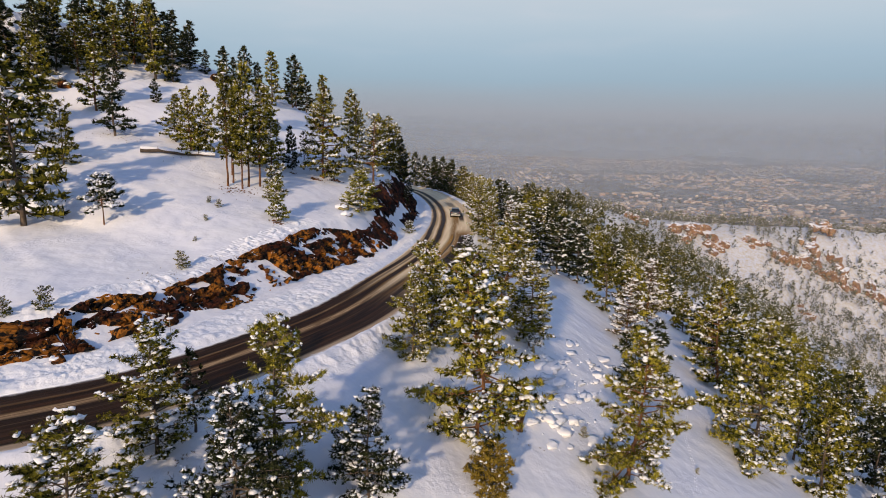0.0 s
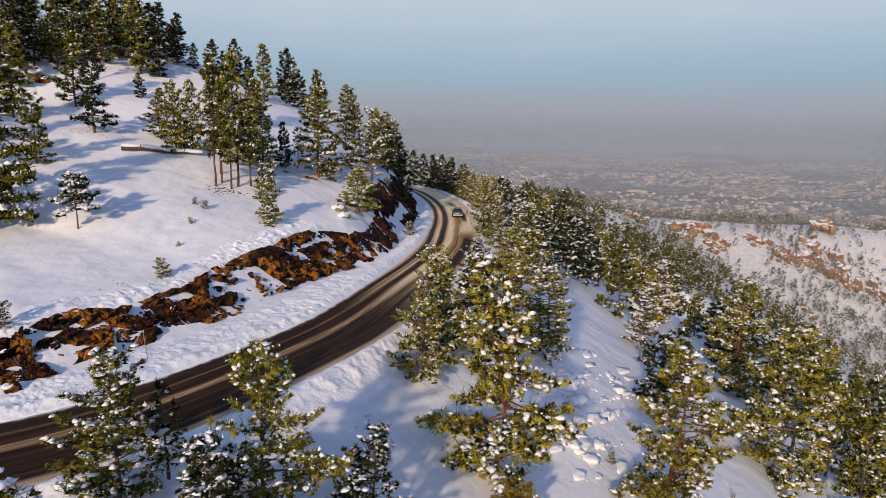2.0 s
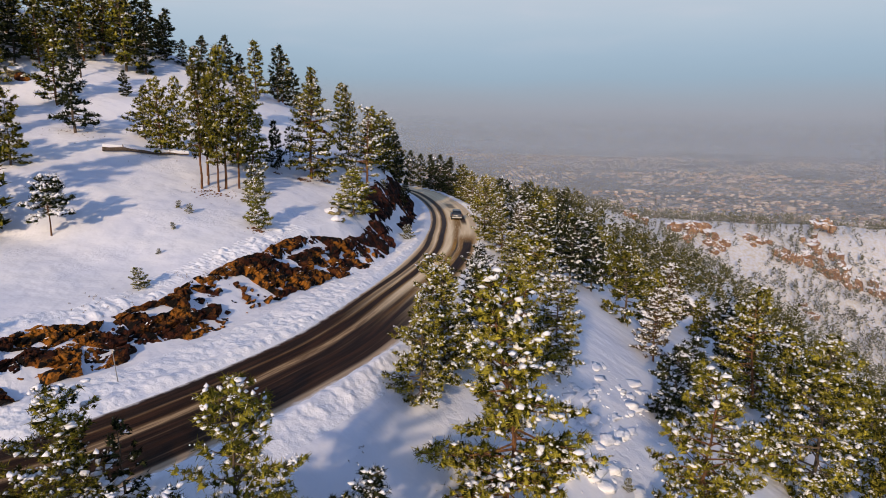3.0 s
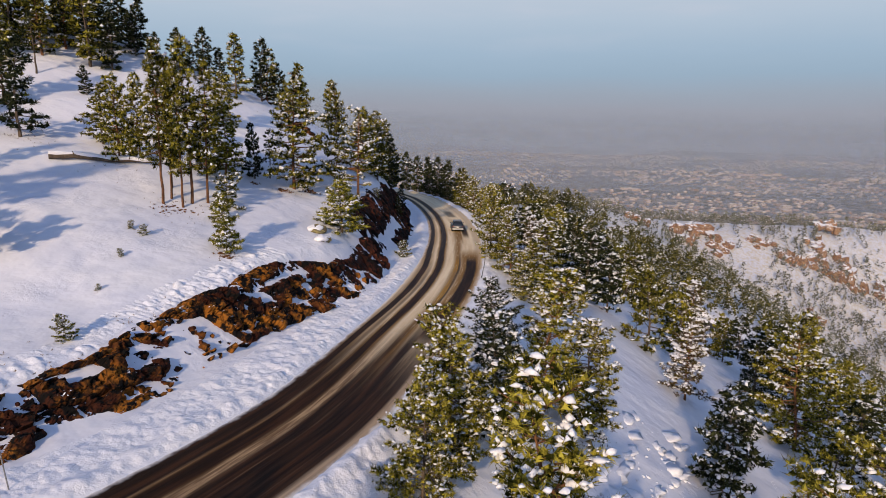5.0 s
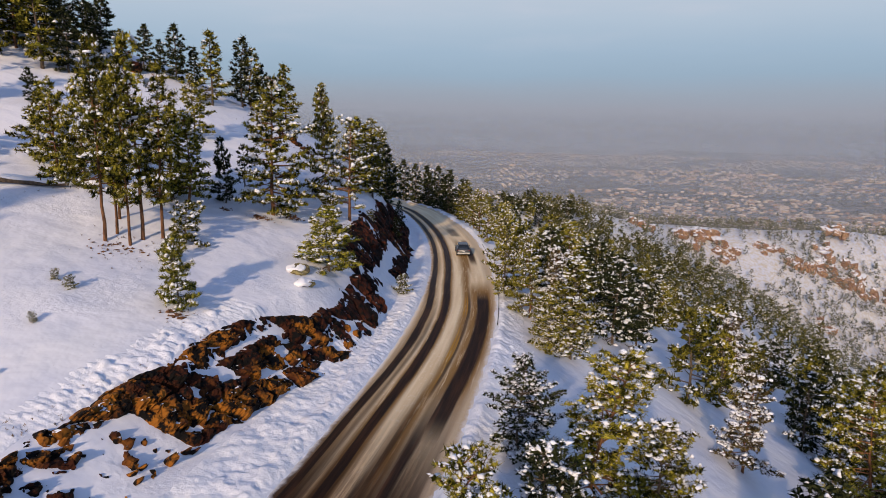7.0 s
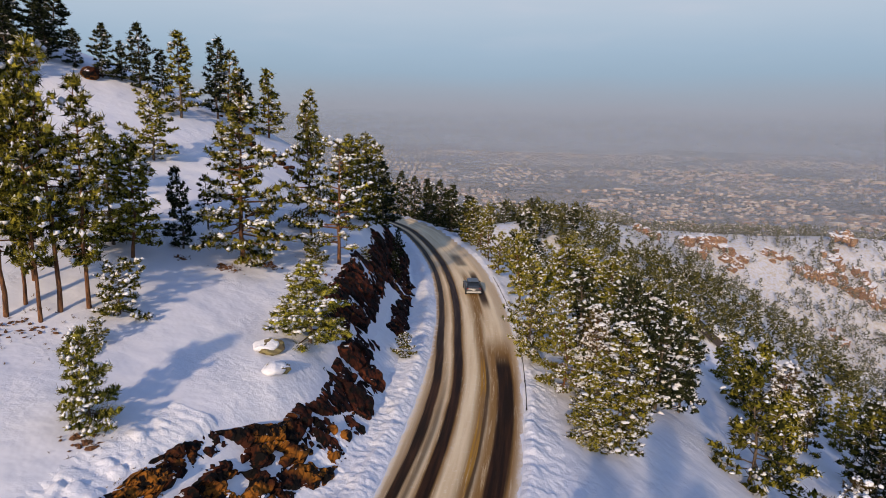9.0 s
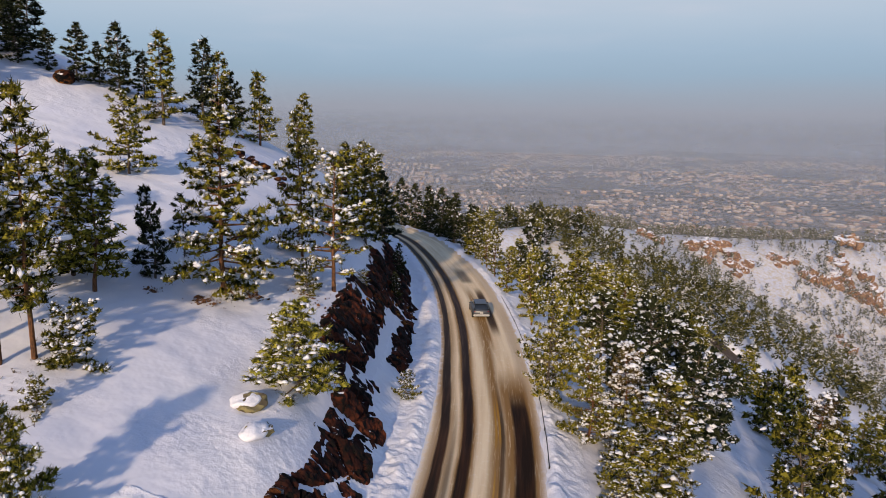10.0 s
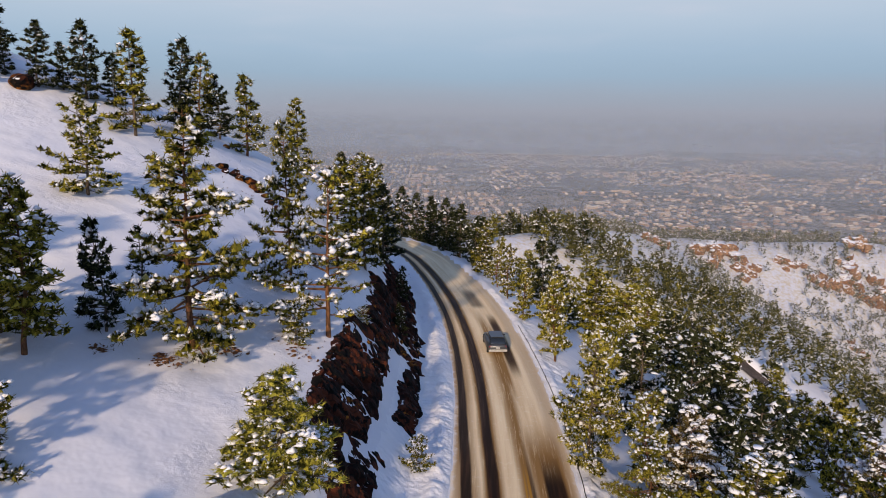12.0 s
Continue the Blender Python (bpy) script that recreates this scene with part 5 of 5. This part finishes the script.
def verge_rail(low, high):
    """The top edge of a low cable rail, drifted over with snow, on leaning posts."""
    thing = tagged(new("cable_rail"), "thin dark cable rail half buried in the snowy verge", "rail")
    pick = (LINE[:, 1] > low) & (LINE[:, 1] < high)
    c, w = LINE[pick], WAY[pick]
    p = c + np.stack([w[:, 1], -w[:, 0]], 1) * (HALF + 0.75)
    z = ground(p[:, 0], p[:, 1])
    pts = np.stack([p[:, 0], p[:, 1], z + 0.12], 1)
    steel = plain_material("weathered_steel", (0.06, 0.055, 0.05), 0.6, 0.5)
    v, f = tube(pts, np.full(len(pts), 0.03), 5)
    part("cable", mesh_of("cable", v, f, steel, True), thing)
    for k in range(0, len(pts), 9):
        bm_part("post", box_bm((0.09, 0.09, 0.6), (pts[k, 0], pts[k, 1], z[k] - 0.08), 0.01), steel, thing)


verge_rail(82, 118)


def lower_road():
    """A bend of the same road seen again between the trees further down, with a bank of snow beside it."""
    p = spline([(68, 230), (72.5, 222), (75.2, 213), (78.3, 207), (81.5, 201.2), (86, 193), (92, 186)], 1.0)
    w = np.gradient(p, axis=0)
    w /= np.linalg.norm(w, axis=1)[:, None]
    side = np.stack([-w[:, 1], w[:, 0]], 1)
    across = np.linspace(-1.9, 1.9, 5)
    q = p[:, None] + side[:, None] * across[None, :, None]
    z = ground(q[..., 0], q[..., 1], False).mean(1, keepdims=True) + 0.9 + 0 * across
    lane = mesh_of("lower_road", np.concatenate([q, z[..., None]], -1).reshape(-1, 3), grid_faces(len(p), 5)[:, ::-1], plain_material("dark_wet_lane", (0.10, 0.075, 0.06), 0.7, grain=0.3, scale=1.5), True)
    tagged(new("lower_road", lane), "dark wet bend of the road further down the slope", "road", kind="structure")
    across = np.array([2.0, 2.7, 3.6, 5.0, 7.0])
    q = p[:, None] + side[:, None] * across[None, :, None]
    z = z[:, :1] + np.array([-0.1, 0.5, 0.9, 0.6, -1.2]) + 0.2 * waves(q[..., 0], q[..., 1], 2.0, 95, 2)
    snow = mesh_of("snow_bank", np.concatenate([q, z[..., None]], -1).reshape(-1, 3), grid_faces(len(p), 5)[:, ::-1], SNOW, True)
    tagged(new("snow_bank", snow), "smooth bank of snow beside the lower road", "snow", kind="structure")


lower_road()


def marker_pole(x, y):
    z = ground_at(x, y)
    thing = tagged(new("marker_pole"), "thin grey snow marker pole leaning in the verge", "pole")
    thing.matrix_basis = pose(x, y, z, 2, -4, 0)
    v, f = tube(np.array([(0, 0, -0.3), (0, 0, 1.0), (0.02, 0, 2.0)]), np.array([0.03, 0.028, 0.025]), 8)
    part("pole", mesh_of("pole", v, f, plain_material("grey_paint", (0.22, 0.22, 0.22), 0.5), True), thing)
    v, f = tube(np.array([(0.02, 0, 1.85), (0.021, 0, 2.02)]), np.array([0.034, 0.034]), 8)
    part("reflector", mesh_of("reflector", v, f, plain_material("reflector_band", (0.6, 0.55, 0.45), 0.3)), thing, "pale reflector band")


marker_pole(-20.7, 42.1)


# ---- things on the slopes ----
def fallen_log():
    a, b = (-41.6, 79.4), (-33.6, 84.0)
    thing = tagged(new("fallen_log"), "fallen tree trunk with snow along its top", "log")
    t = np.linspace(0, 1, 14)
    x, y = a[0] + (b[0] - a[0]) * t, a[1] + (b[1] - a[1]) * t
    z = ground(x, y) + 0.42 - 0.12 * t
    p = np.stack([x, y, z + 0.05 * np.sin(t * 9)], 1)
    part("trunk", mesh_of("trunk", *tube(p, np.linspace(0.30, 0.14, 14), 9), GREY_BARK, True), thing)
    q = p + (0, 0, 0.26)
    q[:, 2] -= 0.08 * t
    snow = part("snow_cover", mesh_of("snow_cover", *tube(q, 0.25 + 0.05 * np.sin(t * 23), 8), SNOW, True), thing, "ridge of snow along the trunk")
    for k, (s, up) in enumerate(((0.3, 0.5), (0.55, 0.7), (0.8, 0.5))):
        i = int(s * 13)
        part("branch_stub", mesh_of("branch_stub", *tube(np.array([p[i], p[i] + (0.15, -0.25, up * 0.6), p[i] + (0.3, -0.6, up)]), np.array([0.06, 0.045, 0.02]), 6), BARK), thing)


fallen_log()


def stump(x, y):
    z = ground_at(x, y)
    thing = tagged(new("stump"), "broken brown tree stump in the snow", "stump")
    thing.matrix_basis = pose(x, y, z, 6, 8, 20)
    rng = np.random.default_rng(3)
    hs = np.array([-0.3, 0, 0.25, 0.7, 1.15, 1.3])
    v, f = tube(np.stack([0 * hs, 0 * hs, hs], 1), np.array([0.42, 0.36, 0.27, 0.25, 0.24, 0.12]), 12)
    v = v.copy()
    v[-24:, 2] += rng.uniform(-0.25, 0.35, 24)
    v[:, :2] *= 1 + 0.08 * rng.normal(size=(len(v), 1))
    part("trunk", mesh_of("trunk", v, f, BARK), thing)
    part("snow_cap", snow_cap_mesh(4, 0.3, ICO2), thing, "cushion of snow").matrix_basis = pose(0.02, 0, 1.15) @ Matrix.Scale(0.2, 4)


stump(5.0, 42.5)

boulder(-14.9, 78.6, 0.85, "flat olive-brown boulder under a cushion of snow", 1, 0.2, cover=0.95)
boulder(-14.0, 76.6, 0.75, "boulder almost buried under a cushion of snow", 2, 0.45, cap=0.3, cover=1.05)
boulder(-46.7, 119.0, 1.3, "red-brown boulder on the crest of the slope", 3, 0.2, ROCK, 0.3)
boulder(-64.5, 99.4, 1.7, "tan boulder capped with snow under the pines", 4, 0.2)
boulder(-63.0, 98.6, 1.1, "dark boulder beside the pines", 5, 0.25, ROCK)
LEDGE = [(-31.5, 131.9, 0.5), (-28.3, 120.6, 0.7), (-27.6, 119.5, 0.5), (-26.8, 119.9, 0.75), (-26.0, 119.2, 0.6), (-25.2, 119.5, 0.8), (-24.6, 118.4, 0.5), (-24.0, 118.3, 0.65), (-23.2, 117.8, 0.55), (-22.5, 116.6, 0.6), (-21.7, 115.8, 0.5), (-33.2, 127.5, 0.45), (-34.6, 128.6, 0.35), (-22.9, 119.0, 0.4)]
for k, (x, y, size) in enumerate(LEDGE):
    boulder(x, y, size, "dark rock breaking through the snow on the slope", 20 + k, 0.32, ROCK, 0.3, 0.35 + 0.15 * (k % 3))
boulder(7.6, 56.4, 0.5, "small brown rock in the snow below the road", 10, 0.2, BOULDER)
boulder(-25.7, 36.9, 0.6, "brown rock lying on the snowy verge", 11, 0.2, ROCK)

for x, y, h in ((-24.6, 52.8, 1.5), (-27.0, 67.9, 0.9), (-28.4, 68.6, 0.7), (-26.9, 63.9, 0.6), (-26.1, 59.2, 0.5), (-29.6, 41.5, 1.6), (-31.5, 40.0, 1.4), (10.8, 46.3, 0.8), (22.4, 51.1, 0.5), (-23.4, 74.6, 1.6), (-11.6, 100.4, 1.3)):
    bushes.plant(x, y, h, 0.9)


def litter(name, label, spots, rng, size, material):
    """Dead grass, twigs and bark that stick out of the snow."""
    c, o = [], []
    for x, y, spread, n in spots:
        xx, yy = x + rng.normal(size=n) * spread, y + rng.normal(size=n) * spread
        c.append(np.stack([xx, yy, ground(xx, yy) + 0.03], 1))
    c = np.vstack(c)
    o = np.repeat([[0.0, 0.0, 0.6]], len(c), 0)
    tagged(new(name, mesh_of(name, *tufts(rng, c, o, 6, size, 0.018), material)), label, "grass", kind="stuff")


rng = np.random.default_rng(12)
litter("dry_grass", "tufts of dry grass and twigs standing out of the snow",
       [(-27, 75.5, 1.8, 60), (-20, 87.8, 0.5, 26), (-18.6, 90.0, 0.6, 26), (-23.6, 87.2, 0.3, 14), (-14.9, 92.2, 1.0, 24), (-20.2, 67.8, 0.5, 24), (-38, 81.5, 2.5, 20), (-47.9, 85, 1.6, 40), (-41.8, 130, 1.6, 30), (-25, 119, 3.0, 60),
        (-5.4, 37.5, 0.5, 14), (-13.7, 28.1, 0.5, 12), (7.5, 56.1, 1.2, 20), (5, 42.5, 0.8, 16), (-21.5, 56.5, 1.2, 40), (-19.5, 60.5, 1.0, 40), (-24.5, 49, 1.5, 40), (-17, 66.5, 1.0, 30)], rng, 0.15, DRY)


def clods():
    """Lumps of snow that slid or blew down the open slope below the road."""
    rng = np.random.default_rng(8)
    m = 40
    x, y = 9.6 + rng.normal(size=m) * 1.3, 54 + rng.normal(size=m) * 1.8
    b = lumps(rng, np.stack([x, y, ground(x, y)], 1), rng.uniform(0.08, 0.28, m), OCTA, 0.5)
    t = np.linspace(0, 1, 90)
    x, y = 20.5 + 7 * t + 0.22 * (np.arange(90) % 2) + 0.3 * np.sin(9 * t), 47 + 22 * t
    d = lumps(rng, np.stack([x, y, ground(x, y)], 1), np.full(90, 0.10), OCTA, 0.25)
    # small slides and hollows down the open strip below the road
    t = rng.random(170)
    x, y = np.interp(t, [0, 0.5, 1], [8.2, 10.5, 17.5]) + rng.normal(size=170) * 1.5, 42 + 24 * t
    e = lumps(rng, np.stack([x, y, ground(x, y) - 0.03], 1), 0.06 + 0.22 * rng.random(170) ** 2.5, ICO1, 0.45)
    x, y = np.interp(t[:60], [0, 0.5, 1], [8.2, 10.5, 17.5]) + rng.normal(size=60) * 1.7, 42 + 24 * t[:60]
    w = lumps(rng, np.stack([x, y, ground(x, y) - 0.06], 1), rng.uniform(0.5, 1.2, 60), ICO2, 0.2)
    tagged(new("snow_clods", mesh_of("snow_clods", *stack([b, d, e, w]), SNOW, True)), "lumps of slid and wind-blown snow below the road", "snow", kind="stuff")


clods()


def debris(x, y, spread, n, seed):
    """Brown bark and broken twigs heaped under a pine."""
    rng = np.random.default_rng(seed)
    xx, yy = x + rng.normal(size=n) * spread, y + rng.normal(size=n) * spread * 0.6
    v, f = lumps(rng, np.stack([xx, yy, ground(xx, yy) + 0.04], 1), rng.uniform(0.06, 0.22, n), OCTA, 0.5)
    tagged(new("fallen_bark", mesh_of("fallen_bark", v, f, BARK)), "heap of brown bark and broken twigs on the snow", "debris", kind="stuff")


for k, (x, y, spread, n) in enumerate(((-20.6, 87.6, 0.5, 40), (-18.2, 90.2, 0.6, 34), (-23.7, 87.0, 0.3, 18), (-14.6, 92.4, 0.8, 24), (-20.4, 67.6, 0.45, 30), (-27.5, 74.6, 1.2, 40))):
    debris(x, y, spread, n, 40 + k)
